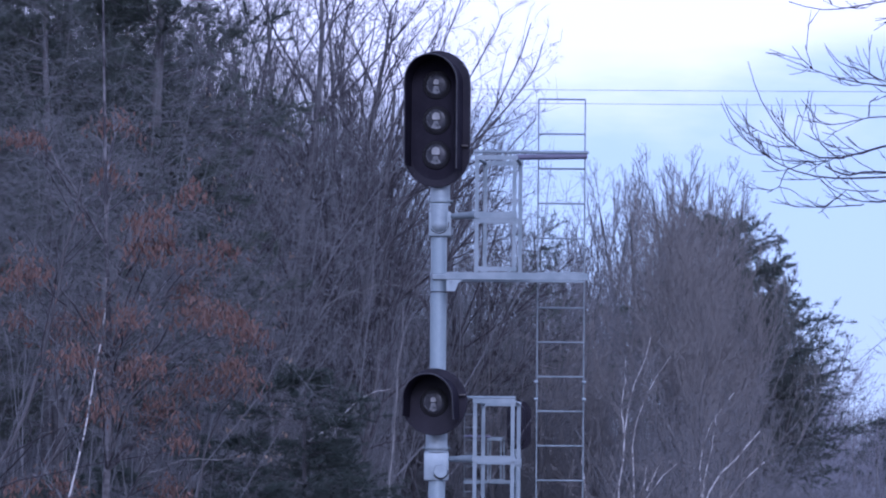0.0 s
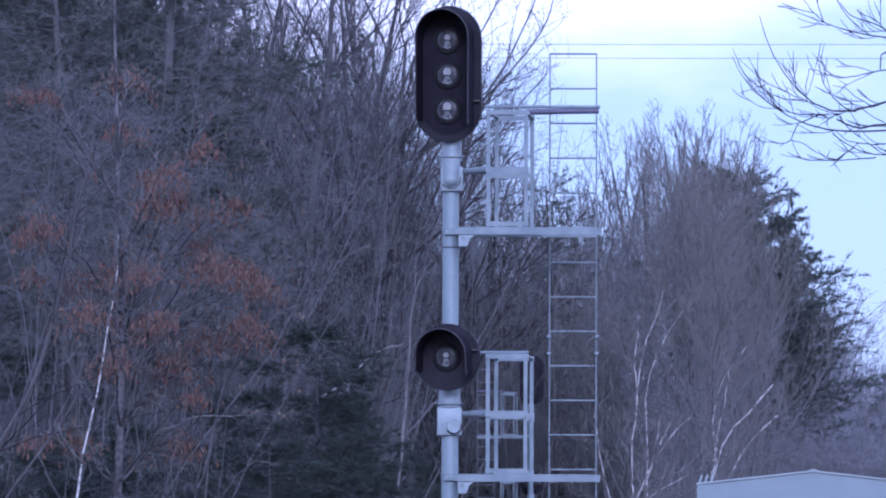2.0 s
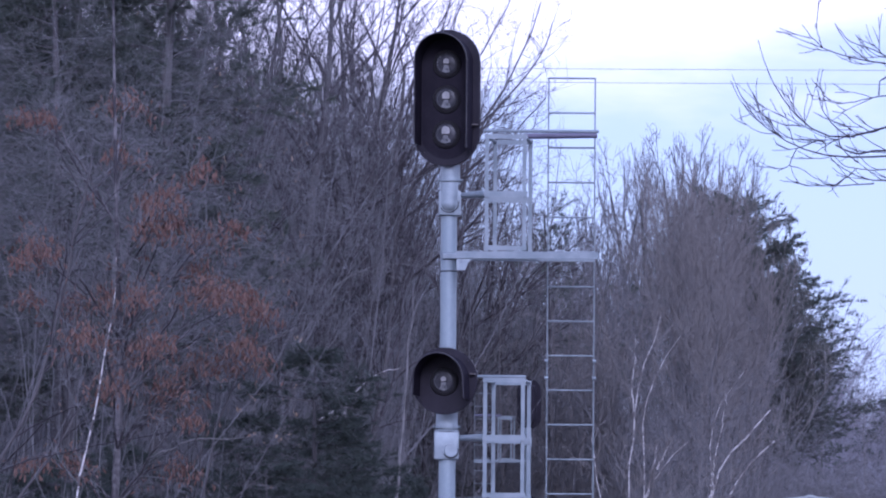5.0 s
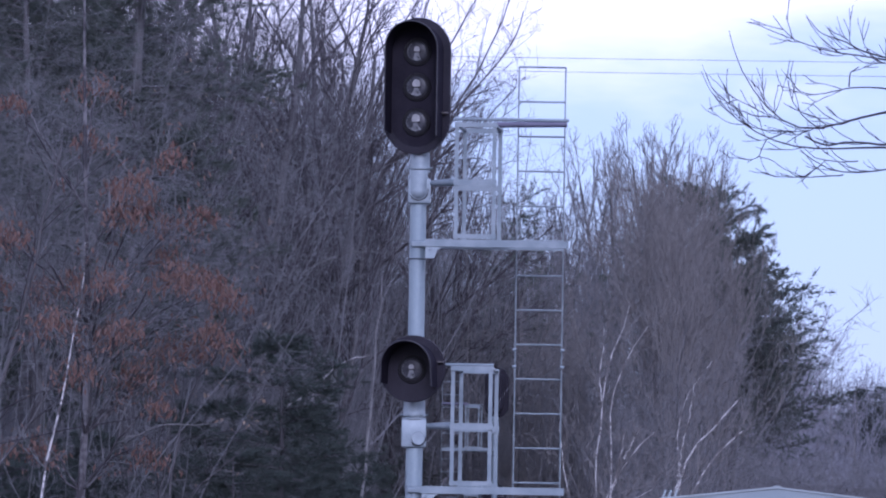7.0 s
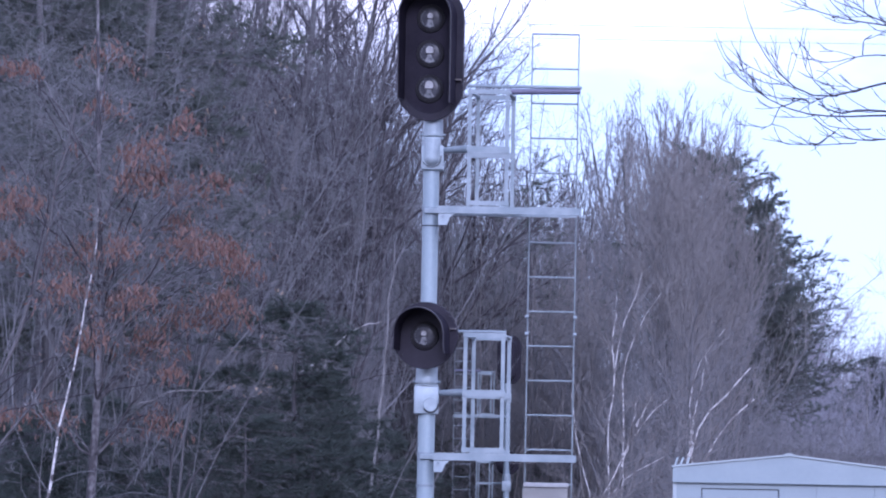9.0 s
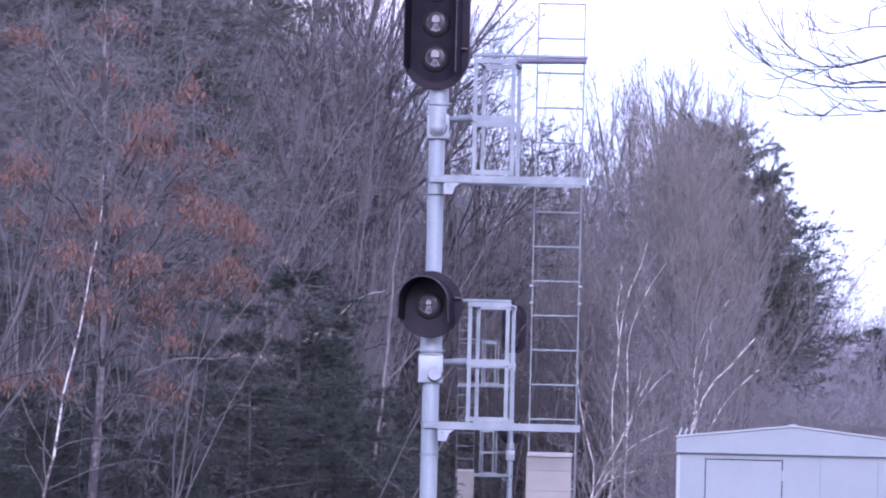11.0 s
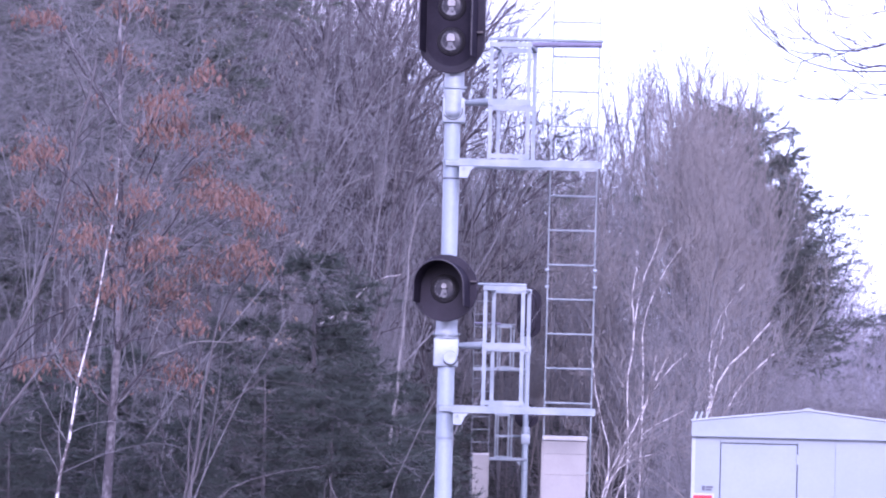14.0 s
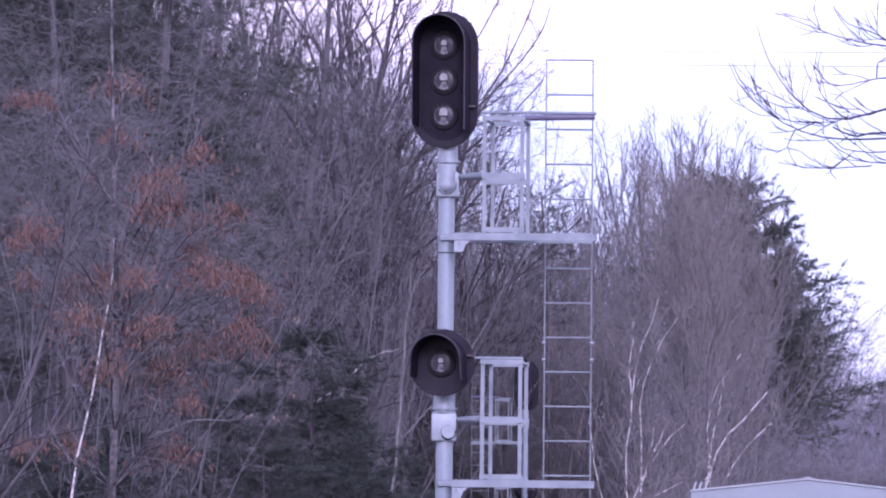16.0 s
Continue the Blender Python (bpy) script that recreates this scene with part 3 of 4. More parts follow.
part("back_wall", box(bmesh.new(), -HALF, HALF, DEEP - 0.049, DEEP, 0.18, 2.37), SHED, shed)
part("gable", plate([(-1.372, 2.368), (1.372, 2.368), (1.372, 2.545), (0, 2.695), (-1.372, 2.545)], -0.060, 0.03), SHED, shed, "white sheet gable panel")
part("gable", plate([(-1.372, 2.372), (1.372, 2.372), (1.372, 2.545), (0, 2.695), (-1.372, 2.545)], DEEP - 0.03, DEEP + 0.035), SHED, shed)
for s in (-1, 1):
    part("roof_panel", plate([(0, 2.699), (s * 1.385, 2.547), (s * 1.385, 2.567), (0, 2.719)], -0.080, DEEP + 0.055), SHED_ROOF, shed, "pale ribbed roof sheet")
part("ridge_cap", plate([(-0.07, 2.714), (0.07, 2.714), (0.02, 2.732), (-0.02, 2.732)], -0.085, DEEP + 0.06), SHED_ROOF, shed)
part("corner_trim", box(bmesh.new(), -HALF - 0.012, -HALF + 0.03, -0.006, 0.03, 0.18, 2.366), SHED_ROOF, shed)
for x in (-1.35, -1.285, -1.215):
    part("roof_pin", rod(bmesh.new(), (x - 0.012, 0.15, 2.54), (x + 0.03, 0.15, 2.665), 0.012, sides=8), SHED_ROOF, shed, "short pale rod on the roof edge")

notice = thing("notice_board", SHED_AT @ pose(-1.227, -0.015, 1.52), "red notice with dark print fixed to the shed wall", "sign")
part("border", box(bmesh.new(), -0.114, 0.134, 0.003, 0.013, -0.175, 0.172, 0.002), CAP, notice, "white board edge")
part("panel", box(bmesh.new(), -0.112, 0.112, 0.0, 0.012, -0.16, 0.152, 0.003), RED, notice)
for x0, x1, z0, z1 in ((-0.022, 0.022, 0.085, 0.125), (-0.085, 0.09, 0.028, 0.056), (-0.085, 0.05, -0.012, 0.002), (-0.085, 0.075, -0.05, -0.036), (-0.085, 0.06, -0.09, -0.076)):
    part("print_bar", box(bmesh.new(), x0, x1, -0.003, 0.001, z0, z1), INK, notice, "dark print bar")
sticker = thing("sticker", SHED_AT @ pose(-1.171, -0.010, 1.755), "small grey printed sticker on the shed wall", "sticker")
for x0, x1, z0, z1 in ((-0.066, -0.03, -0.028, 0.03), (-0.022, 0.066, 0.004, 0.026), (-0.022, 0.05, -0.026, -0.006)):
    part("print_bar", box(bmesh.new(), x0, x1, -0.002, 0.008, z0, z1), STICKER, sticker)

# ---- overhead wires far behind ----
for z0, z1 in ((16.0, 16.03), (15.62, 15.64)):
    xs = np.linspace(-60, 75, 30)
    sag = 0.9 * (np.abs(xs - 7) / 67) ** 2
    P = np.stack([xs, np.full(30, 140.0), np.interp(xs, [2, 12.5], [z0, z1]) + sag], 1)[None]
    v, f = tubes(P, np.full((1, 30), 0.0075), 5)
    tagged(tri_part("overhead_wire", v, f, WIRE, None, smooth=True), "thin dark overhead wire against the sky", "wire", "overhead wires")
for x in (-60.0, 75.0):
    v, f = tubes(np.array([[[x, 140, float(ground_z(x, 140)) - 0.5], [x, 140, 8], [x, 140, 17.2]]]), np.array([[0.17, 0.15, 0.12]]), 10)
    pole = thing("utility_pole", Matrix.Identity(4), "weathered wooden utility pole carrying two wires", "pole", "utility poles")
    tri_part("shaft", v, f, BARK_PALE, pole, smooth=True)
    for z in (15.62, 16.0):
        part("wire_arm", box(bmesh.new(), x - 0.9, x + 0.9, 139.93, 140.07, z + 0.6, z + 0.72), BARK_PALE, pole)


# ---- vegetation ----
def bare_tree(seed, height, twig, label, lean=(0.0, 0.0), rise=0.12, counts=(13, 6, 6, 4), ratio=0.42, thick=0.011, fine=0.0042):
    rng = np.random.default_rng(seed)
    tree = thing("bare_tree", Matrix.Identity(4), label, "tree", "bare winter trees")
    P0, R0 = shoots(rng, np.array([[0, 0, -0.3]]), unit(np.array([[lean[0], lean[1], 1.0]])), np.array([height * 0.8]), np.array([height * thick]), 12, 0.06, 0.02, 0.2)
    v, f = tubes(P0, R0, 8)
    tri_part("trunk", v, f, BARK, tree, smooth=True)
    bits, P, R = [], P0, R0
    for level, (c, ang, rat, thin, n, k, wob) in enumerate(zip(counts, (40, 42, 42, 45), (ratio, 0.5, 0.48, 0.5), (0.5, 0.6, 0.6, 0.7), (8, 6, 3, 3), (5, 4, 3, 3), (0.10, 0.13, 0.16, 0.2))):
        s, w, L, r = offshoots(rng, P, R, c, ang, rat, thin, 0.28 if level == 0 else 0.2, 1.0, rise)
        if level == 3:
            bits.append(spikes(rng, s, w, L * 1.1, np.clip(r, fine * 0.95, fine * 1.65)))
            break
        P, R = shoots(rng, s, w, L, np.maximum(r, fine), n, wob, rise * 0.4, 0.35)
        bits.append(tubes(P, R, k))
    v, f = joined(bits)
    tri_part("crown", v, f, twig, tree, "bare branches and fine twigs")
    return tree


def pine(seed, height, radius, needle, label, clear=0.15, droop=0.0, whorls=17, shape=0.7, sprays=9, tufts=5, per=11, group="evergreens", length=0.19, width=0.015):
    rng = np.random.default_rng(seed)
    tree = thing("pine_tree", Matrix.Identity(4), label, "tree", group)
    P0, R0 = shoots(rng, np.array([[0, 0, -0.3]]), np.array([[0.0, 0, 1]]), np.array([height]), np.array([height * 0.013]), 12, 0.02, 0.05, 0.12)
    v, f = tubes(P0, R0, 8)
    tri_part("trunk", v, f, BARK, tree, smooth=True)
    t = np.repeat(np.linspace(clear, 0.99, whorls), 5) + rng.normal(0, 0.012, whorls * 5)
    t = np.clip(t, 0.05, 0.995)
    a = rng.uniform(0, 2 * np.pi, len(t))
    x = t * 11
    i = np.minimum(x.astype(int), 10)
    s = P0[0, i] * (1 - (x - i))[:, None] + P0[0, i + 1] * (x - i)[:, None]
    L = radius * np.clip((1.04 - t) / (1 - clear), 0.05, 1) ** shape * rng.uniform(0.55, 1.2, len(t))
    w = unit(np.stack([np.cos(a), np.sin(a), rng.normal(0.18 - droop, 0.12, len(t)) + 0.5 * np.clip(t - 0.8, 0, 1)], 1))
    P, R = shoots(rng, s, w, L, 0.008 + 0.005 * L, 8, 0.06, 0.03 - droop * 0.12, 0.3)
    bits = [tubes(P, R, 3)]
    s, w, L2, r = offshoots(rng, P, R, sprays, 50, 0.44, 0.5, 0.12, 1.0, 0.05, flat=0.6)
    Q, S = shoots(rng, s, w, L2, np.maximum(r, 0.005), 2, 0.12, 0.03, 0.4)
    bits.append(tubes(Q, S, 3))
    v, f = joined(bits)
    tagged(tri_part("branchwork", v, f, BARK, tree), kind="stuff")
    m = len(Q)
    u = rng.uniform(0.15, 1.0, (m, tufts)) * 0.999
    i = u.astype(int)
    fr = (u - i)[..., None]
    c = np.take_along_axis(Q, i[..., None].repeat(3, 2), 1) * (1 - fr) + np.take_along_axis(Q, i[..., None].repeat(3, 2) + 1, 1) * fr
    way = unit(Q[:, -1] - Q[:, 0])[:, None].repeat(tufts, 1)
    v, f = blades(rng, c.reshape(-1, 3), unit(way.reshape(-1, 3) + np.array([0, 0, 0.15 - droop * 0.4])), per, length, width, 0.62)
    tagged(tri_part("crown", v, f, needle, tree, "soft green needle tufts"), kind="stuff")
    return tree


def put(tree, x, y, turn=0.0, size=1.0, sink=0.0, wide=1.0):
    tree.matrix_basis = pose(x, y, float(ground_z(x, y)) - sink, 0, 0, turn) @ Matrix.Diagonal((size * wide, size * wide, size, 1))
    return tree


def again(tree, x, y, turn, size=1.0, sink=0.0):
    return copy_thing(tree, pose(x, y, float(ground_z(x, y)) - sink, 0, 0, turn) @ Matrix.Scale(size, 4))


def bend(points, y, n, rng, wave=0.0, depth=0.0):
    """A flowing line through a few (x, z) places at about the distance y."""
    p = np.array(points, float)
    s = np.concatenate([[0], np.cumsum(np.linalg.norm(np.diff(p, axis=0), axis=1))])
    q = np.linspace(0, s[-1], n)
    x, z = np.interp(q, s, p[:, 0]), np.interp(q, s, p[:, 1])
    for _ in range(1 if n < 9 else 2):
        x[1:-1], z[1:-1] = (x[:-2] + 2 * x[1:-1] + x[2:]) / 4, (z[:-2] + 2 * z[1:-1] + z[2:]) / 4
    yy = y + depth * np.linspace(0, 1, n) + np.cumsum(rng.normal(0, wave, n))
    x, z = x + rng.normal(0, wave, n) * 0.5, z + rng.normal(0, wave, n) * 0.3
    return np.stack([x, yy, z], 1)


def sapling(seed, stems, y, bark, twig, label, twigs=8, name="young_tree", span=0.35, fine=4, rise=0.06, category="tree", group="young trees"):
    """A slender tree of a few hand-shaped stems, with fine twigs. stems: (points, radius, tip radius)."""
    rng = np.random.default_rng(seed)
    x0 = stems[0][0][0][0]
    tree = thing(name, pose(x0, y, float(ground_z(x0, y))), label, category, group)
    off = np.array([x0, y, float(ground_z(x0, y))])
    bits, lines = [], []
    for points, r0, r1 in stems:
        foot = float(ground_z(points[0][0], y))
        if points[0][1] < foot + 2.3 and points[0][1] > foot:
            points = [(points[0][0] - 0.05, foot - 0.1)] + points
        P = bend(points, y, 16, rng, 0.03) - off
        lines.append((P[None], np.linspace(r0, r1, 16)[None]))
        bits.append(tubes(P[None], np.linspace(r0, r1, 16)[None], 7))
    v, f = joined(bits)
    tri_part("trunk", v, f, bark, tree, smooth=True)
    if twigs:
        bits = []
        P, R = np.concatenate([a for a, _ in lines]), np.concatenate([b for _, b in lines])
        for c, rat, n in ((twigs, span, 6), (fine, 0.5, 4), (3, 0.5, 3)):
            s, w, L, r = offshoots(rng, P, R, c, 42, rat, 0.45, 0.3, 1.0, rise)
            P, R = shoots(rng, s, w, L, np.clip(r, 0.0035, 0.02), n, 0.14, 0.02, 0.4)
            bits.append(tubes(P, R, 3))
        v, f = joined(bits)
        tri_part("crown", v, f, twig, tree, "fine bare twigs")
    return tree


# oak that keeps its russet leaves
def oak():
    rng = np.random.default_rng(5)
    y = 62.0
    x0 = -4.12
    off = np.array([x0, y, 0.0])
    tree = thing("oak_tree", pose(x0, y, 0), "oak with clumps of dry russet leaves on grey limbs", "tree")
    trunk = bend([(-4.12, -0.2), (-4.09, 1.3), (-4.02, 2.55), (-3.95, 4.2), (-4.05, 6.2), (-4.1, 8.4), (-4.2, 11.5)], y, 18, rng, 0.004) - off
    v, f = tubes(trunk[None], 0.008 + 0.070 * np.linspace(1, 0, 18)[None] ** 1.7, 9)
    tri_part("trunk", v, f, OAK_BARK, tree, "mottled grey trunk", smooth=True)
    clumps = [(-3.65, 6.33), (-3.27, 6.05), (-3.47, 5.98), (-2.95, 5.95), (-2.57, 6.02), (-2.98, 5.32), (-2.63, 5.26), (-3.05, 5.57), (-4.89, 5.69), (-5.06, 5.62), (-5.20, 5.20), (-2.39, 5.09), (-2.28, 5.00), (-3.73, 4.59), (-3.45, 4.52), (-3.94, 4.45), (-2.76, 4.42), (-2.97, 4.35), (-2.45, 4.60), (-2.35, 4.45), (-2.87, 5.19), (-3.23, 3.07), (-3.03, 3.63), (-4.29, 4.62), (-4.00, 4.03), (-3.98, 7.65), (-4.04, 6.95), (-3.34, 6.29), (-3.67, 5.14), (-4.95, 7.36), (-5.23, 7.43), (-2.92, 6.61), (-4.64, 5.14), (-4.19, 5.14), (-3.38, 4.04), (-5.06, 3.09), (-4.58, 3.13)]
    limbs, radii, leaf_c, leaf_w = [], [], [], []
    for cx, cz in clumps:
        c = np.array([cx, y + rng.uniform(-1.6, 1.2), cz]) - off
        t = np.clip(np.interp(c[2] - 0.25 * abs(c[0]) - 0.6, trunk[:, 2], np.arange(18)), 4, 16)
        a = trunk[int(t)]
        mid = a * 0.45 + c * 0.55 + np.array([0, 0, 0.22])
        s = np.linspace(0, 1, 8)[:, None]
        line = a * (1 - s) ** 2 + 2 * mid * s * (1 - s) + (c + np.array([0, 0, 0.1])) * s ** 2 + rng.normal(0, 0.02, (8, 3))
        line[0] = a
        limbs.append(line)
        radii.append(np.linspace(0.017, 0.005, 8))
        big = rng.uniform(0.55, 1.1)
        m = int(150 * big)
        spread = rng.normal(0, 1, (m, 3)) * np.array([0.155, 0.16, 0.095]) * big
        spread[:, 2] -= 0.35 * np.abs(spread[:, 0])
        leaf_c.append(c + spread)
        leaf_w.append(unit(rng.normal(0, 0.36, (m, 3)) + np.array([0, 0, -1.0])))
    P, R = np.array(limbs), np.array(radii)
    for line, r in zip(P, R):
        v, f = tubes(line[None], r[None], 5)
        tri_part("limb", v, f, OAK_BARK, tree, smooth=True)
    bits = []
    for c, n in ((12, 5), (6, 4), (3, 3)):
        s, w, L, r = offshoots(rng, P, R, c, 50, 0.42, 0.6, 0.2, 1.0, 0.0, flat=0.5)
        P, R = shoots(rng, s, w, L, np.clip(r, 0.003, 0.012), n, 0.16, 0.02, 0.4)
        bits.append(tubes(P, R, 3))
        if n == 5:
            few = rng.random(len(P)) < 0.16
            q = P[few, -1]
            leaf_c.append(np.repeat(q, 7, 0) + rng.normal(0, 0.06, (len(q) * 7, 3)))
            leaf_w.append(unit(rng.normal(0, 0.6, (len(q) * 7, 3)) + np.array([0, 0, -0.8])))
    v, f = joined(bits)
    tagged(tri_part("twig_work", v, f, TWIG, tree, "fine grey twigs"), kind="stuff")
    v, f = kites(rng, np.concatenate(leaf_c), np.concatenate(leaf_w), 0.088, 0.30)
    tagged(tri_part("foliage", v, f, LEAF, tree, "dry russet leaves"), kind="stuff")


oak()

sapling(11, [([(-4.58, 0.79), (-4.55, 1.32), (-4.45, 1.86), (-4.39, 2.30), (-4.31, 2.67), (-4.28, 3.07), (-4.14, 3.48), (-4.11, 3.81), (-4.01, 4.22), (-4.00, 4.55), (-3.91, 5.02), (-3.91, 5.49)], 0.024, 0.004)], 60, BIRCH_OLD, TWIG, "slender white birch with peeling bark", twigs=16, span=0.22, name="birch_tree")
sapling(12, [([(-5.98, 2.10), (-5.46, 2.93), (-5.07, 3.42), (-4.84, 4.04), (-4.69, 4.72), (-4.51, 5.62), (-4.27, 6.78)], 0.036, 0.012), ([(-5.58, 2.11), (-5.18, 2.53), (-4.88, 2.95), (-4.56, 3.43), (-4.33, 3.85), (-4.14, 4.46), (-3.82, 5.29)], 0.030, 0.008)], 61, BARK, TWIG_DARK, "leaning grey saplings among the oak leaves", twigs=12)
sapling(13, [([(-3.16, 0.79), (-3.13, 1.49), (-3.05, 2.05), (-3.03, 2.47), (-2.94, 3.18), (-2.81, 3.75), (-2.68, 4.10), (-2.44, 4.46), (-2.10, 4.75), (-1.75, 4.93)], 0.024, 0.007), ([(-3.15, 1.35), (-3.05, 1.91), (-2.88, 2.34), (-2.65, 2.69), (-2.34, 2.91), (-2.06, 3.13)], 0.020, 0.006), ([(-3.20, 0.79), (-3.12, 2.19), (-3.09, 2.75), (-3.01, 3.32), (-2.99, 3.74), (-2.90, 4.45)], 0.02, 0.006)], 63, BARK, TWIG_DARK, "forked grey sapling with arching stems", twigs=9)
sapling(14, [([(-3.04, 1.06), (-2.80, 1.53), (-2.48, 1.70), (-2.06, 1.83), (-1.71, 1.89), (-1.42, 1.92)], 0.012, 0.005), ([(-1.43, 1.92), (-1.36, 1.67), (-1.28, 1.37)], 0.010, 0.006)], 64, BARK, TWIG_DARK, "fallen pale branch resting in the brush", twigs=4, name="fallen_branch", category="branch")
sapling(15, [([(-0.79, 0.69), (-0.78, 2.55), (-0.66, 3.40), (-0.58, 4.42), (-0.53, 5.10), (-0.47, 6.04)], 0.032, 0.012)], 76, BARK_PALE, TWIG, "pale dead stem before dark evergreens", twigs=6, span=0.2)
sapling(16, [([(-3.55, 3.21), (-3.28, 3.32), (-3.14, 3.39), (-2.93, 3.42), (-2.66, 3.40), (-2.45, 3.42), (-2.31, 3.46)], 0.013, 0.006)], 62.5, BARK_PALE, TWIG, "bare pale branch reaching sideways", twigs=3, name="bare_branch", category="branch")
sapling(17, [([(-2.81, 4.20), (-2.48, 4.48), (-2.13, 4.63), (-1.89, 4.74), (-1.69, 4.86)], 0.014, 0.006)], 62.6, BARK_PALE, TWIG, "bare pale branch reaching sideways", twigs=3, name="bare_branch", category="branch")
sapling(18, [([(-2.16, 4.38), (-1.83, 4.62), (-1.66, 4.69), (-1.61, 4.82), (-1.22, 5.21), (-0.74, 5.35)], 0.012, 0.005), ([(-1.66, 4.69), (-1.68, 4.53)], 0.008, 0.004)], 86, BIRCH, TWIG_PALE, "crooked pale dead branch in the wood", twigs=4, name="bare_branch", category="branch")
sapling(19, [([(-2.06, 6.71), (-1.68, 7.01), (-1.19, 7.20), (-0.70, 7.23), (-0.30, 7.14)], 0.011, 0.005)], 88, BARK_PALE, TWIG_PALE, "crooked pale dead branch in the wood", twigs=4, name="bare_branch", category="branch")
# birches by the line
sapling(21, [([(2.29, 0.77), (2.44, 1.69), (2.60, 2.11), (2.92, 2.54), (3.17, 2.75), (3.59, 2.93)], 0.0203, 0.0064), ([(2.36, 1.44), (2.52, 2.11), (2.76, 2.45), (2.94, 2.79), (3.04, 3.21), (3.32, 3.55), (3.61, 3.77)], 0.0172, 0.0064), ([(2.94, 2.79), (3.08, 3.21), (3.13, 3.72)], 0.0140, 0.0064), ([(3.16, 3.38), (3.28, 3.63), (3.36, 3.81)], 0.0156, 0.0080)], 75, BIRCH, TWIG_PALE, "clump of crooked white birches with bare twigs", twigs=16, name="birch_tree")
sapling(22, [([(2.85, 1.44), (2.89, 2.49), (2.84, 3.18), (2.87, 3.90), (2.93, 4.30), (2.98, 4.67), (3.01, 4.82), (3.11, 5.15), (3.17, 5.35), (3.35, 5.81)], 0.0190, 0.0050), ([(3.05, 1.45), (3.07, 2.49), (3.08, 3.06), (3.09, 3.65), (3.05, 4.04), (3.03, 4.49), (3.18, 4.76), (3.30, 5.00), (3.46, 5.23), (3.62, 5.49)], 0.0175, 0.0045), ([(2.93, 4.30), (2.89, 4.66), (2.94, 5.01), (2.95, 5.45)], 0.0110, 0.0040)], 78, BIRCH, TWIG_PALE, "tall white birch with several upright stems", twigs=16, name="birch_tree")
sapling(23, [([(4.07, 2.18), (4.17, 2.94), (4.26, 3.34), (4.48, 3.75), (4.79, 4.07), (5.05, 4.25), (5.18, 4.45)], 0.0265, 0.0096), ([(4.24, 2.27), (4.41, 2.94), (4.58, 3.26), (4.80, 3.58), (5.06, 3.83), (5.22, 3.96)], 0.0265, 0.0112), ([(4.12, 2.54), (4.22, 3.25), (4.26, 3.61)], 0.0234, 0.0112)], 80, BIRCH, TWIG_PALE, "leaning white birch stems above the shed roof", twigs=12, span=0.2, name="birch_tree")
sapling(24, [([(4.36, 2.20), (4.36, 3.11), (4.31, 3.84), (4.35, 4.33), (4.45, 4.57), (4.58, 4.88), (4.61, 5.04), (4.85, 5.16)], 0.0150, 0.0050), ([(4.37, 3.66), (4.50, 4.21), (4.55, 4.53), (4.56, 4.81)], 0.0110, 0.0050)], 82, BIRCH, TWIG_PALE, "thin white birch stem among brown twigs", twigs=12, name="birch_tree")
sapling(25, [([(2.06, 0.87), (2.24, 2.35), (2.05, 2.78), (1.95, 3.22), (1.93, 3.81)], 0.0094, 0.0040), ([(2.08, 1.31), (2.15, 1.83), (2.43, 2.13), (2.80, 2.21)], 0.0109, 0.0048), ([(2.12, 1.31), (2.40, 1.72), (2.43, 2.06), (2.54, 2.35)], 0.0156, 0.0064)], 66, BIRCH, TWIG_PALE, "low tangle of pale crooked birch shoots", twigs=10, name="birch_tree")

sapling(29, [([(17.49, 4.34), (17.46, 5.35), (17.50, 6.69), (17.60, 8.03), (17.52, 9.37)], 0.045, 0.015)], 200, BARK_PALE, TWIG_PALE, "far pale birch on the low hill", twigs=8, span=0.2, name="birch_tree")
sapling(30, [([(16.83, 4.35), (16.84, 5.59), (16.75, 7.61), (16.76, 8.97), (16.81, 10.32)], 0.036, 0.012)], 202, BARK_PALE, TWIG_PALE, "far pale birch on the low hill", twigs=10, span=0.2, name="birch_tree")
sapling(32, [([(14.75, 4.24), (14.70, 5.45), (14.80, 6.56), (14.75, 7.89)], 0.032, 0.012), ([(14.16, 4.22), (14.15, 5.44), (14.22, 6.77)], 0.026, 0.012)], 198, BARK_PALE, TWIG_PALE, "far pale birch on the low hill", twigs=10, span=0.25, name="birch_tree")

# tree close by, its limbs hanging in from the side
high_limbs = [
    ([(5.40, 4.70), (4.2, 5.02), (3.5, 5.18), (3.07, 5.26), (2.87, 5.26), (2.75, 5.30), (2.60, 5.37), (2.48, 5.39), (2.35, 5.46)], 0.0170, 0.0020),
    ([(2.61, 5.365), (2.58, 5.45), (2.56, 5.53)], 0.0032, 0.0020),
    ([(2.60, 5.37), (2.53, 5.44), (2.47, 5.53)], 0.0030, 0.0018),
    ([(3.5, 5.18), (3.07, 5.29), (2.98, 5.35), (2.86, 5.38), (2.77, 5.42), (2.72, 5.50)], 0.0070, 0.0022),
    ([(3.6, 4.82), (3.3, 5.03), (3.07, 5.04), (2.95, 5.02), (2.83, 4.99), (2.74, 4.97), (2.67, 5.00), (2.60, 5.04)], 0.0075, 0.0020),
    ([(3.0, 5.035), (3.01, 5.14), (3.07, 5.18)], 0.0045, 0.0028),
    ([(5.40, 5.48), (4.42, 6.00), (3.64, 5.93), (2.97, 5.82), (2.81, 5.78), (2.65, 5.75), (2.54, 5.80), (2.44, 5.83)], 0.0150, 0.0025),
]
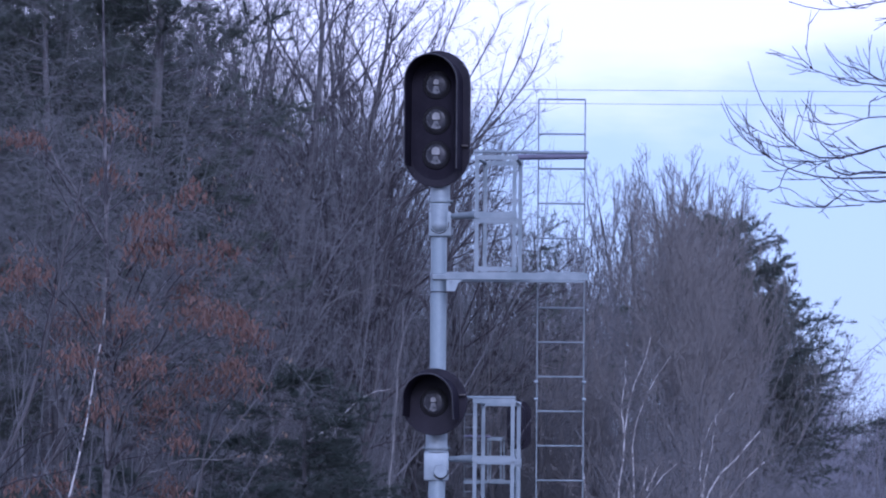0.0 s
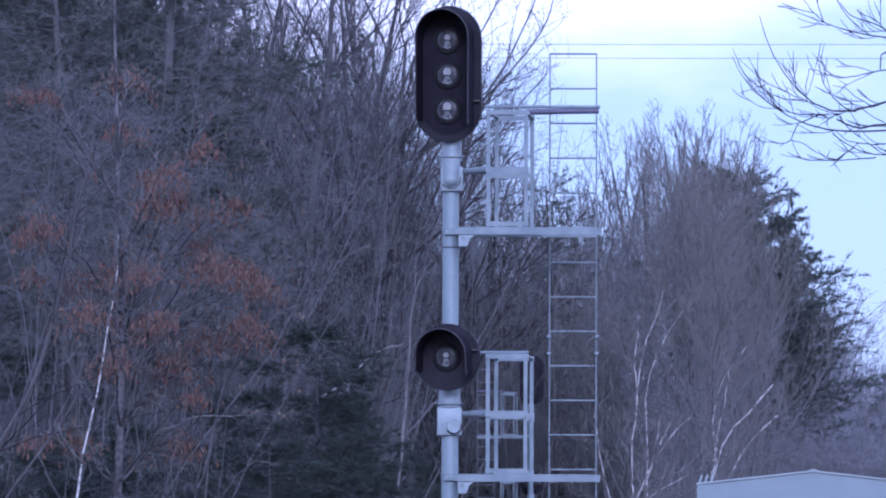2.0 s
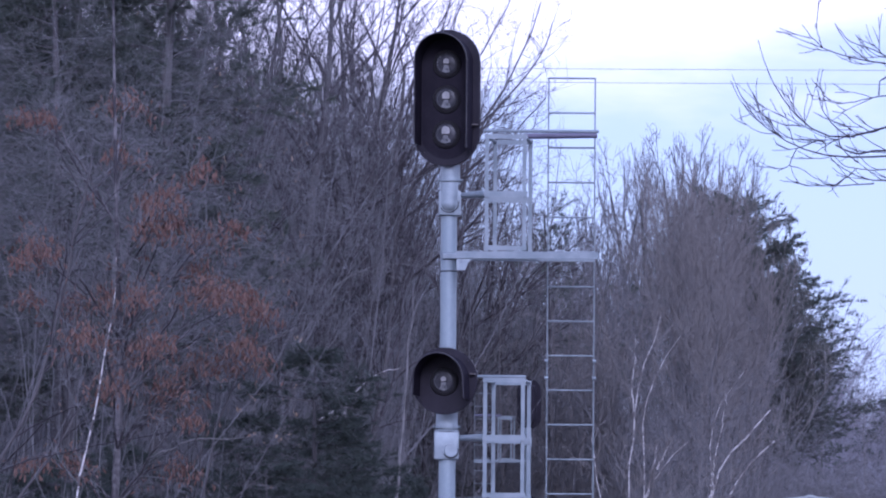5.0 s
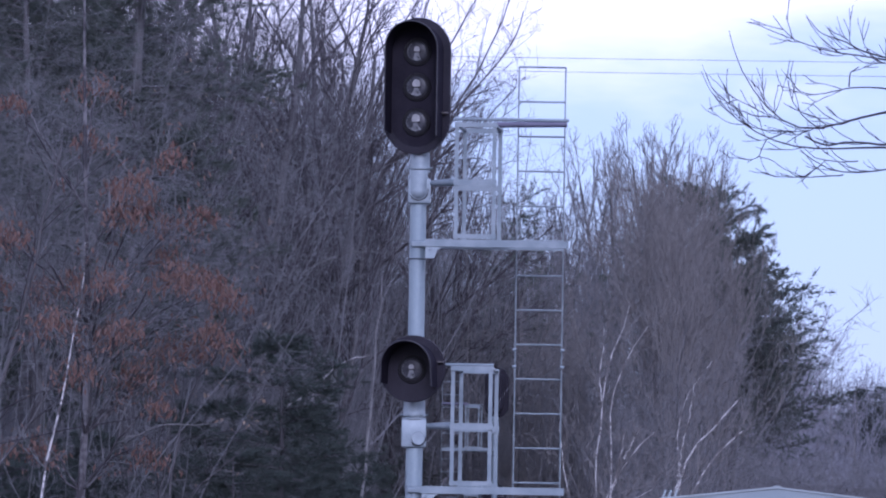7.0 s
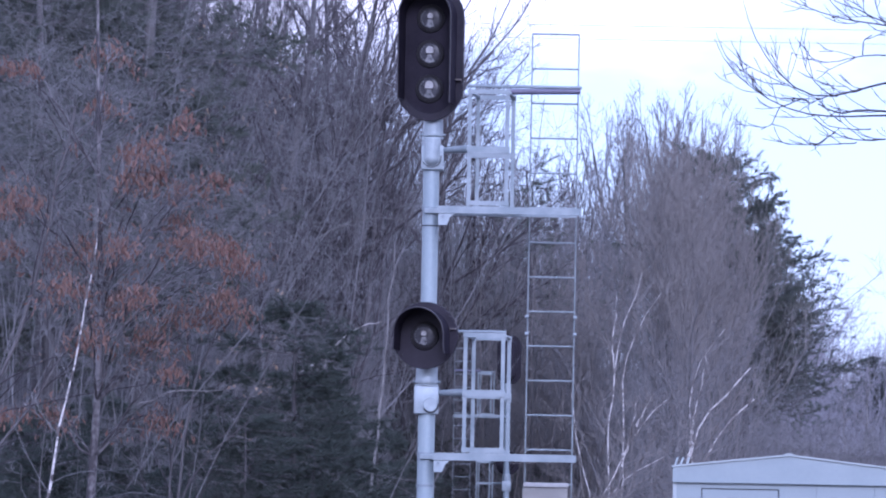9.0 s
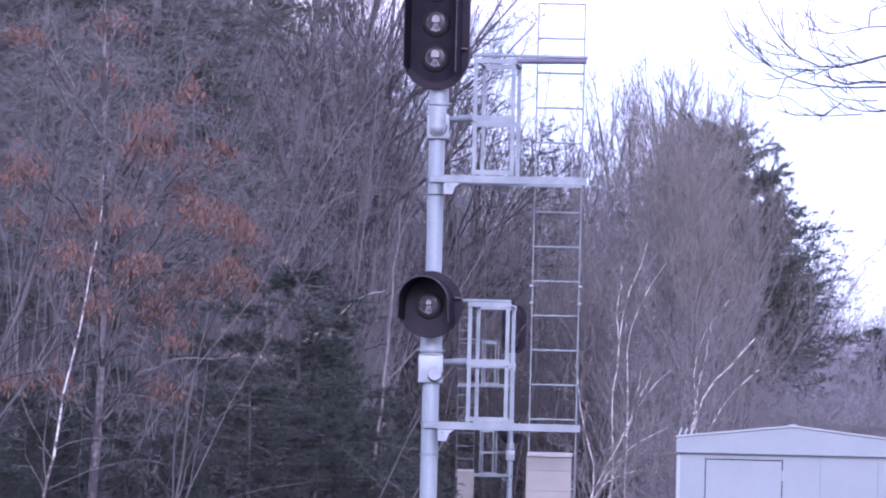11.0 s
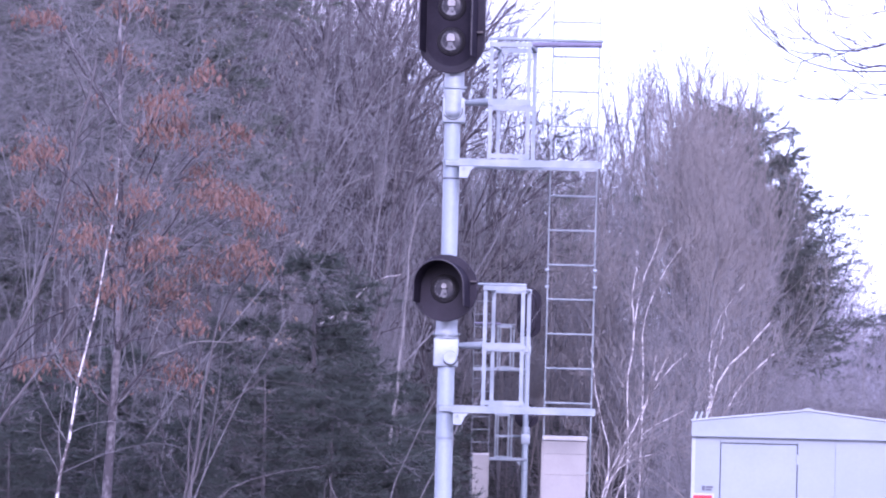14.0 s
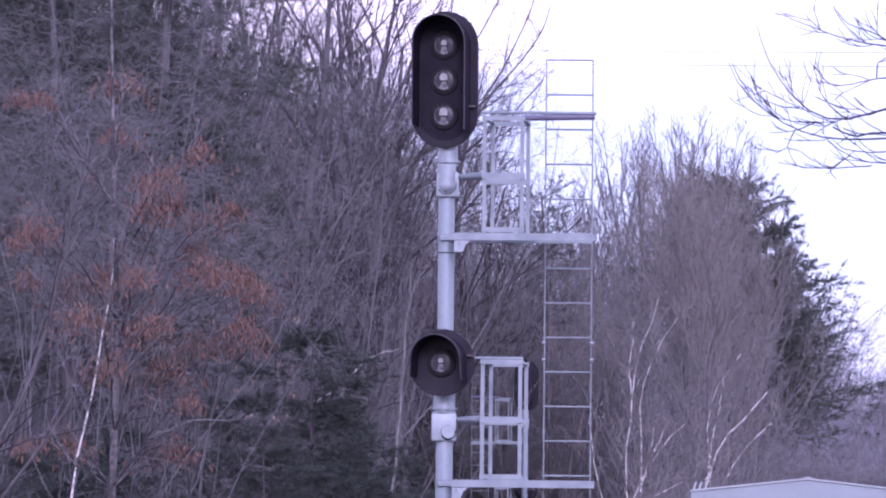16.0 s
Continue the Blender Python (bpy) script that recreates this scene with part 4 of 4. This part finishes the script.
middle_limbs = [
    ([(5.40, 4.45), (4.2, 4.85), (3.5, 4.92), (3.07, 4.82), (2.95, 4.78), (2.83, 4.74), (2.67, 4.70), (2.58, 4.73), (2.47, 4.82), (2.35, 4.97), (2.25, 5.10), (2.21, 5.20), (2.16, 5.41)], 0.0190, 0.0020),
    ([(2.83, 4.74), (2.76, 4.76), (2.68, 4.83), (2.62, 4.91), (2.59, 4.98), (2.58, 5.07)], 0.0045, 0.0018),
    ([(2.49, 4.81), (2.48, 4.92), (2.51, 5.04)], 0.0030, 0.0018),
    ([(2.46, 4.82), (2.38, 4.86), (2.30, 4.91), (2.25, 5.01)], 0.0030, 0.0018),
    ([(2.47, 4.82), (2.35, 4.82), (2.25, 4.86), (2.15, 4.92), (2.10, 4.98)], 0.0036, 0.0018),
    ([(2.94, 4.78), (2.83, 4.84), (2.76, 4.90), (2.67, 4.92)], 0.0030, 0.0018),
    ([(2.62, 4.71), (2.56, 4.72), (2.44, 4.72), (2.34, 4.74), (2.26, 4.78)], 0.0050, 0.0020),
]
low_limbs = [
    ([(5.40, 4.15), (4.2, 4.52), (3.5, 4.62), (3.07, 4.62), (2.95, 4.61), (2.83, 4.59), (2.73, 4.59), (2.53, 4.62), (2.43, 4.66), (2.28, 4.75), (2.06, 4.91), (2.00, 5.01), (1.97, 5.13)], 0.0160, 0.0020),
    ([(3.5, 4.62), (3.07, 4.65), (2.95, 4.65), (2.88, 4.62), (2.77, 4.65), (2.70, 4.69)], 0.0080, 0.0050),
    ([(2.58, 4.72), (2.49, 4.68), (2.43, 4.66)], 0.0042, 0.0034),
    ([(2.43, 4.66), (2.40, 4.59), (2.38, 4.54), (2.30, 4.50)], 0.0034, 0.0020),
    ([(2.38, 4.54), (2.47, 4.52), (2.55, 4.46), (2.68, 4.41)], 0.0026, 0.0018),
    ([(5.40, 3.95), (4.2, 4.36), (3.5, 4.50), (3.07, 4.44), (2.97, 4.42), (2.89, 4.44), (2.82, 4.49), (2.74, 4.52), (2.67, 4.59)], 0.0140, 0.0025),
    ([(2.97, 4.42), (2.83, 4.41), (2.71, 4.40), (2.59, 4.40), (2.49, 4.40), (2.42, 4.43)], 0.0042, 0.0018),
    ([(3.07, 4.52), (2.95, 4.51), (2.86, 4.52), (2.77, 4.53), (2.68, 4.61)], 0.0040, 0.0020),
    ([(2.82, 4.49), (2.74, 4.44), (2.67, 4.38), (2.72, 4.32)], 0.0030, 0.0018),
]


def near_tree():
    rng = np.random.default_rng(31)
    y, x0 = 35.0, 5.40
    off = np.array([x0, y, 0.0])
    tree = thing("bare_tree", pose(x0, y, 0), "large bare tree with dark drooping limbs", "tree", "bare winter trees")
    trunk = bend([(x0 + 0.05, -0.3), (x0, 3.0), (x0 + 0.05, 6.0), (x0 + 0.3, 9.5)], y, 14, rng) - off
    v, f = tubes(trunk[None], np.linspace(0.24, 0.07, 14)[None], 12)
    tri_part("trunk", v, f, BARK, tree, smooth=True)
    for points, r0, r1 in high_limbs + middle_limbs + low_limbs:
        P = (bend(points, y, 26, rng, 0.003, rng.uniform(-0.05, 0.05)) - off)[None]
        R = 1.25 * (r1 + (r0 - r1) * np.linspace(1, 0, 26) ** 1.2)[None]
        bits = [tubes(P, R, 6)]
        span = np.linalg.norm(P[0, -1] - P[0, 0])
        long = span > 1.5
        for c, rat, n, first in ((8 if long else int(1 + 3 * span), 0.42 / span, 9, 0.62 if long else 0.15), (2, 0.55, 6, 0.2)):
            s, w, L, r = offshoots(rng, P, R, c, 32, rat, 0.5, first, 0.9, 0.0)
            w[:, 1] *= 0.4
            P, R = shoots(rng, s, unit(w), np.clip(L, 0.10, 0.45), np.clip(r, 0.0019, 0.0032), n, 0.10, 0.085, 0.6)
            bits.append(tubes(P, R, 4))
        v, f = joined(bits)
        tri_part("limb", v, f, LIMB, tree, "dark limb with curling twigs", smooth=True)


near_tree()

# evergreens
white_pine = put(pine(41, 16.0, 2.8, NEEDLE, "dark green white pine in the mixed wood", 0.34, 0.0, 22, 0.45, 16, 10, 8, length=0.17, width=0.015), -4.7, 84, 20)
again(white_pine, -6.9, 90, 150, 1.05)
again(white_pine, -9.0, 97, 80, 1.1)
again(white_pine, -5.9, 81, 260, 0.8)
hemlock = put(pine(42, 6.2, 2.3, NEEDLE_DARK, "dark feathery hemlock in the shade of the wood", 0.03, 0.15, 18, 0.42, 14, 8, 5, length=0.13, width=0.013), -1.9, 73, 0, 0.82, wide=1.35)
for x, y, turn, s in ((-3.1, 74, 70, 0.82), (-4.5, 73, 200, 0.72), (-5.9, 74, 30, 0.66), (-2.5, 70, 120, 0.66), (-1.45, 71, 240, 0.6), (-3.9, 69, 300, 0.5), (-5.2, 70, 20, 0.68), (-4.9, 66, 250, 0.60), (-3.3, 66, 10, 0.50), (-5.5, 64, 60, 0.46), (-5.8, 67.5, 140, 0.62), (-6.6, 69, 10, 0.6), (-6.5, 64.5, 320, 0.52), (-0.75, 77, 60, 0.62), (-0.25, 80, 170, 0.56), (-1.1, 81, 300, 0.7), (-1.7, 79, 15, 0.82), (-0.6, 72, 200, 0.46), (-0.2, 128, 45, 0.9), (1.9, 129, 10, 0.72), (3.3, 129, 160, 0.7)):
    again(hemlock, x, y, turn, s)
right_pine = put(pine(43, 10.6, 3.6, NEEDLE, "tall white pine with feathery tips against the sky", 0.35, 0.0, 22, 0.42, 15, 8, 8, length=0.17, width=0.016), 7.4, 130, 40, 0.84)
again(right_pine, 8.3, 131, 190, 0.88)
again(right_pine, 8.15, 128.5, 100, 0.80)
put(pine(44, 11.4, 1.7, NEEDLE, "slim pine among bare trees behind the signals", 0.45, 0.0, 13, 0.22, 6, 4, 5), 2.75, 134, 60)
for x, y, turn, s in ((34.8, 400, 30, 1.85), (36.6, 405, 140, 1.7), (38.4, 402, 250, 1.8)):
    again(hemlock, x, y, turn, s, 1.5)

# bare dark trunks under the tall pines
for k, (x, lean) in enumerate(((7.62, 0.05), (7.86, -0.04), (8.02, 0.06))):
    sapling(80 + k, [([(x, 0.9), (x + lean, 2.6), (x - lean, 4.4), (x + lean * 2, 7.4)], 0.075 - 0.012 * k, 0.04)], 124.5 + k, TWIG_DARK, TWIG_DARK, "straight dark trunk beneath the pine boughs", twigs=5, span=0.16, name="bare_tree", group="bare winter trees")

# dark-limbed trees standing up behind the near signal
sapling(26, [([(0.04, 4.46), (0.11, 8.41), (0.38, 11.06), (0.66, 12.25), (1.13, 12.86), (1.55, 13.66), (2.00, 14.53), (2.19, 15.32)], 0.055, 0.013), ([(0.38, 11.06), (0.83, 12.36), (1.42, 13.12), (1.88, 13.59), (2.27, 14.13), (2.49, 14.86)], 0.030, 0.013), ([(0.11, 8.41), (0.54, 10.53), (1.03, 11.46), (1.56, 12.13), (2.08, 12.86), (2.34, 13.06)], 0.028, 0.013), ([(0.25, 10.00), (0.36, 12.52), (0.55, 13.71), (0.94, 14.38), (1.34, 15.05), (1.53, 15.52)], 0.030, 0.013), ([(0.20, 9.20), (0.10, 13.18), (0.02, 14.64), (0.34, 15.31), (0.73, 16.25)], 0.030, 0.013)], 118, BARK, TWIG_DARK, "bare tree with dark limbs sweeping outwards", twigs=13, span=0.26, fine=5, rise=0.10, group="bare winter trees", name="bare_tree")
sapling(27, [([(-3.35, 3.62), (-3.38, 8.27), (-3.35, 10.60), (-3.35, 12.24), (-3.50, 13.30), (-3.56, 14.82)], 0.075, 0.030), ([(-3.35, 10.60), (-3.18, 12.01), (-2.84, 13.01), (-2.44, 13.54), (-2.16, 14.60)], 0.036, 0.008), ([(-3.38, 9.20), (-2.94, 11.19), (-2.37, 12.37), (-1.80, 13.43), (-0.99, 14.38)], 0.036, 0.008), ([(-3.37, 9.90), (-2.71, 11.43), (-1.90, 12.14), (-1.09, 13.08), (-0.40, 13.91), (-0.06, 14.62)], 0.034, 0.007), ([(-3.37, 11.77), (-3.78, 13.18), (-4.02, 13.88), (-4.38, 14.58)], 0.026, 0.007)], 104, BARK, TWIG_DARK, "tall bare tree with a straight dark trunk", twigs=15, span=0.24, fine=5, rise=0.10, group="bare winter trees", name="bare_tree")
sapling(28, [([(-1.55, 3.76), (-1.65, 8.67), (-1.75, 10.77), (-1.86, 12.13), (-2.14, 13.37), (-2.28, 14.73), (-2.41, 15.60)], 0.050, 0.010), ([(-1.71, 10.15), (-1.51, 11.88), (-1.03, 13.13), (-0.54, 14.00), (0.19, 14.88)], 0.032, 0.007), ([(-1.71, 9.66), (-1.13, 11.27), (-0.41, 12.39), (0.08, 13.63), (0.32, 14.63)], 0.030, 0.007), ([(-1.75, 10.77), (-1.64, 12.63), (-1.47, 13.87), (-1.05, 15.24)], 0.030, 0.007), ([(-1.68, 9.16), (-2.24, 11.13), (-2.62, 12.37), (-2.88, 13.48)], 0.026, 0.006)], 110, BARK, TWIG_DARK, "forked bare tree with many rising dark limbs", twigs=15, span=0.24, fine=5, rise=0.10, group="bare winter trees", name="bare_tree")

# bare woods: a few kinds, repeated with their own turn and size
DENSE = (16, 6, 6, 5)
ash = put(bare_tree(51, 16.0, TWIG_DARK, "tall bare tree with dark spreading limbs", (0.20, 0), 0.16, DENSE, 0.42, 0.010), -3.7, 97, 0)
maple = put(bare_tree(52, 14.0, TWIG_DARK, "bare maple with upswept dark twigs", (0.14, 0), 0.24, DENSE, 0.42, 0.008), -2.4, 100, 40)
brush = put(bare_tree(53, 9.6, TWIG_PALE, "slender bare tree with straw-coloured upright twigs", (0.05, 0), 0.34, (22, 8, 5, 5), 0.5, 0.008), 5.0, 112, 0)
upright = put(bare_tree(54, 11.5, TWIG, "slim bare tree with fine upright branches", (0.0, 0), 0.42, (18, 6, 3, 2), 0.40, 0.009, 0.0072), 4.4, 150, 0, 1.0)
for x, y, turn, s in ((-2.9, 101, 25, 0.95), (-2.5, 99, -30, 0.88), (-1.0, 128, 12, 0.88), (-1.3, 129, -15, 1.0), (-2.2, 128, 60, 0.98), (-0.7, 134, 200, 0.95), (-3.4, 118, 110, 0.9), (-2.9, 124, 300, 0.94)):
    again(ash, x, y, turn, s)
for x, y, turn, s in ((-1.8, 96, 20, 0.85), (-5.2, 93, 10, 1.0), (-7.4, 97, 70, 1.1), (0.9, 131, -25, 0.85), (0.1, 130, 15, 1.02), (-4.2, 106, 90, 1.05), (-6.6, 100, 30, 1.1)):
    again(maple, x, y, turn, s)
for x, y, turn, s in ((4.9, 108, 90, 0.90), (5.7, 110, 170, 1.0), (6.0, 118, 240, 0.98), (5.2, 100, 310, 0.78), (5.7, 104, 130, 0.92), (6.2, 106, 65, 0.66), (3.8, 128, 80, 0.85), (6.0, 113, 280, 1.04), (6.3, 117, 150, 0.98), (6.9, 124, 200, 0.70), (6.55, 112, 20, 0.84), (7.0, 119, 330, 0.80)):
    again(brush, x, y, turn, s * 1.07)
for x, y, turn, s in ((5.1, 154, 60, 0.95), (5.9, 149, 120, 0.93), (7.2, 158, 180, 1.06), (8.3, 156, 240, 1.06), (9.2, 162, 300, 0.98), (3.6, 158, 30, 0.92), (2.6, 160, 80, 1.08), (4.7, 161, 140, 0.96), (7.8, 165, 20, 1.08), (5.5, 160, 250, 1.0), (6.3, 157, 330, 0.96), (6.0, 163, 45, 1.0), (7.7, 152, 75, 1.02), (8.8, 158, 190, 1.02), (9.6, 156, 110, 0.85), (1.6, 140, 30, 0.95), (0.9, 136, 100, 0.95), (2.2, 141, 200, 0.98), (3.0, 146, 310, 1.0), (3.9, 150, 20, 1.02), (2.5, 150, 130, 1.02), (4.6, 154, 95, 1.0), (2.7, 147, 70, 1.08), (3.5, 151, 160, 1.08), (4.25, 149, 255, 1.06), (1.9, 149, 10, 1.08)):
    again(upright, x, y, turn, s)


# ---- brush that fills the wood: stems and twigs without number ----
def skyline(az):
    return np.interp(az, [-0.12, -0.06, -0.045, -0.036, -0.018, -0.002, 0.007, 0.014, 0.025, 0.032, 0.045, 0.055, 0.065, 0.075, 0.083, 0.12], [0.150, 0.142, 0.130, 0.115, 0.106, 0.103, 0.092, 0.083, 0.074, 0.068, 0.066, 0.072, 0.066, 0.052, 0.043, 0.048])


def wood_brush(seed, near, far, stems, limbs, twigs, name, material, label, lo=-0.112, hi=0.0625, share=1.0, thick=1.0, fine=0.0048, leaves=0, angle=64, flat=0.0, low=0.05):
    rng = np.random.default_rng(seed)
    az, y = rng.uniform(lo, hi, stems), rng.uniform(near, far, stems)
    x = az * y
    open_strip = (az > -0.012) & (az < 0.040) & (y < 126)
    az, y, x = az[~open_strip], y[~open_strip], x[~open_strip]
    stems = len(x)
    g = ground_z(x, y)
    top = 1.6 + y * skyline(az) * rng.uniform(0.70, 1.0, stems) * share
    H = np.clip(top - g, 1.2, 15)
    s = np.stack([x, y, g - 0.1], 1)
    P, R = shoots(rng, s, unit(rng.normal(0, 0.17, (stems, 3)) + np.array([0.04, 0, 1])), H, (0.007 + 0.0019 * H * rng.uniform(0.3, 1.4, stems)) * thick, 7, 0.13, 0.03, 0.25)
    bits = [tubes(P, R, 4)]
    s, w, L, r = offshoots(rng, P, R, limbs, angle, 0.24, 0.4, low, 1.0, 0.02, flat=flat)
    Q, S = shoots(rng, s, w, np.clip(L, 0.5, 2.6), np.clip(r, 0.006, 0.009) * thick, 3, 0.32, 0.03, 0.5)
    lean = Q[:, -1, 0] / Q[:, -1, 1]
    free = ~((lean > -0.004) & (lean < 0.035) & (Q[:, -1, 1] < 125.5))
    Q, S = Q[free], S[free]
    bits.append(tubes(Q, S, 3))
    if twigs:
        s, w, L, r = offshoots(rng, Q, S, twigs, 62, 0.5, 0.6, 0.1, 1.0, 0.0, flat=flat)
        bits.append(spikes(rng, s, w, np.clip(L, 0.25, 1.3), np.full(len(s), fine * thick * 1.2)))
        if leaves:
            pick = rng.choice(np.flatnonzero(s[:, 0] < -0.028 * s[:, 1]), leaves)
            v, f = kites(rng, np.repeat(s[pick], 2, 0) + rng.normal(0, 0.04, (leaves * 2, 3)), unit(rng.normal(0, 0.5, (leaves * 2, 3)) + np.array([0, 0, -0.8])), 0.11, 0.45)
            tagged(tri_part("dry_leaves", v, f, TAN, None), "scattered tan leaves still clinging to the brush", "leaves", kind="stuff")
    v, f = joined(bits)
    tagged(tri_part(name, v, f, material, None), label, "brush", kind="stuff")


wood_brush(61, 86, 122, 420, 18, 9, "wood_brush", TWIG, "dense grey-brown brush and saplings on the slope", hi=0.056, thick=0.6, fine=0.0062, leaves=1100)
wood_brush(65, 88, 126, 170, 18, 9, "wood_brush", TWIG, "tall crowded bare saplings on the slope", -0.112, -0.042, thick=0.6, fine=0.0062, angle=74, flat=0.4)
wood_brush(62, 128, 180, 400, 14, 8, "wood_brush", TWIG, "dense bare woodland on the slope", hi=0.054, thick=0.8, fine=0.009)
wood_brush(68, 127, 150, 270, 15, 9, "wood_brush", TWIG, "close-grown bare woodland behind the signals", -0.040, 0.034, thick=0.8, fine=0.0066)
wood_brush(69, 98, 126, 340, 18, 9, "wood_brush", TWIG, "crowded bare saplings climbing the slope", -0.056, -0.008, thick=0.45, fine=0.0066, angle=72, flat=0.3)
wood_brush(67, 126, 134, 190, 14, 9, "wood_brush", TWIG, "low thick brush behind the far signal", -0.012, 0.040, 0.62, thick=0.8)
wood_brush(70, 127, 136, 110, 14, 9, "wood_brush", TWIG_PALE, "slender bare saplings before a lone pine", 0.012, 0.034, 0.85, thick=0.8)
wood_brush(63, 64, 76, 14, 18, 10, "wood_brush", TWIG, "bare saplings at the wood's edge", lo=-0.10, share=0.6, hi=-0.012, thick=0.45, fine=0.004, angle=74, flat=0.5)
wood_brush(66, 84, 104, 70, 14, 9, "wood_brush", TWIG, "grey bare saplings at the wood's edge", share=0.7, lo=0.038, hi=0.060, thick=0.7)
wood_brush(71, 70, 80, 46, 24, 12, "wood_brush", TWIG, "bare saplings rising before the pines", share=0.95, lo=-0.10, hi=-0.063, thick=0.42, fine=0.0062, angle=78, flat=0.6, low=0.56)
# far wooded hill, with the haze put into its twig colour
wood_brush(64, 380, 560, 1500, 7, 3, "far_woods", HAZED_WOOD, "distant bare woods on a low hill", 0.055, 0.105, thick=1.7, fine=0.012, angle=30)
wood_brush(73, 138, 200, 150, 10, 6, "wood_brush", TWIG, "low brush below the far hill", 0.060, 0.100, share=0.36, thick=0.7, fine=0.008, angle=45)
wood_brush(72, 205, 300, 420, 9, 5, "far_woods", HAZED_WOOD, "bare saplings at the foot of the far hill", 0.0635, 0.105, share=0.62, thick=0.9, fine=0.009, angle=32)
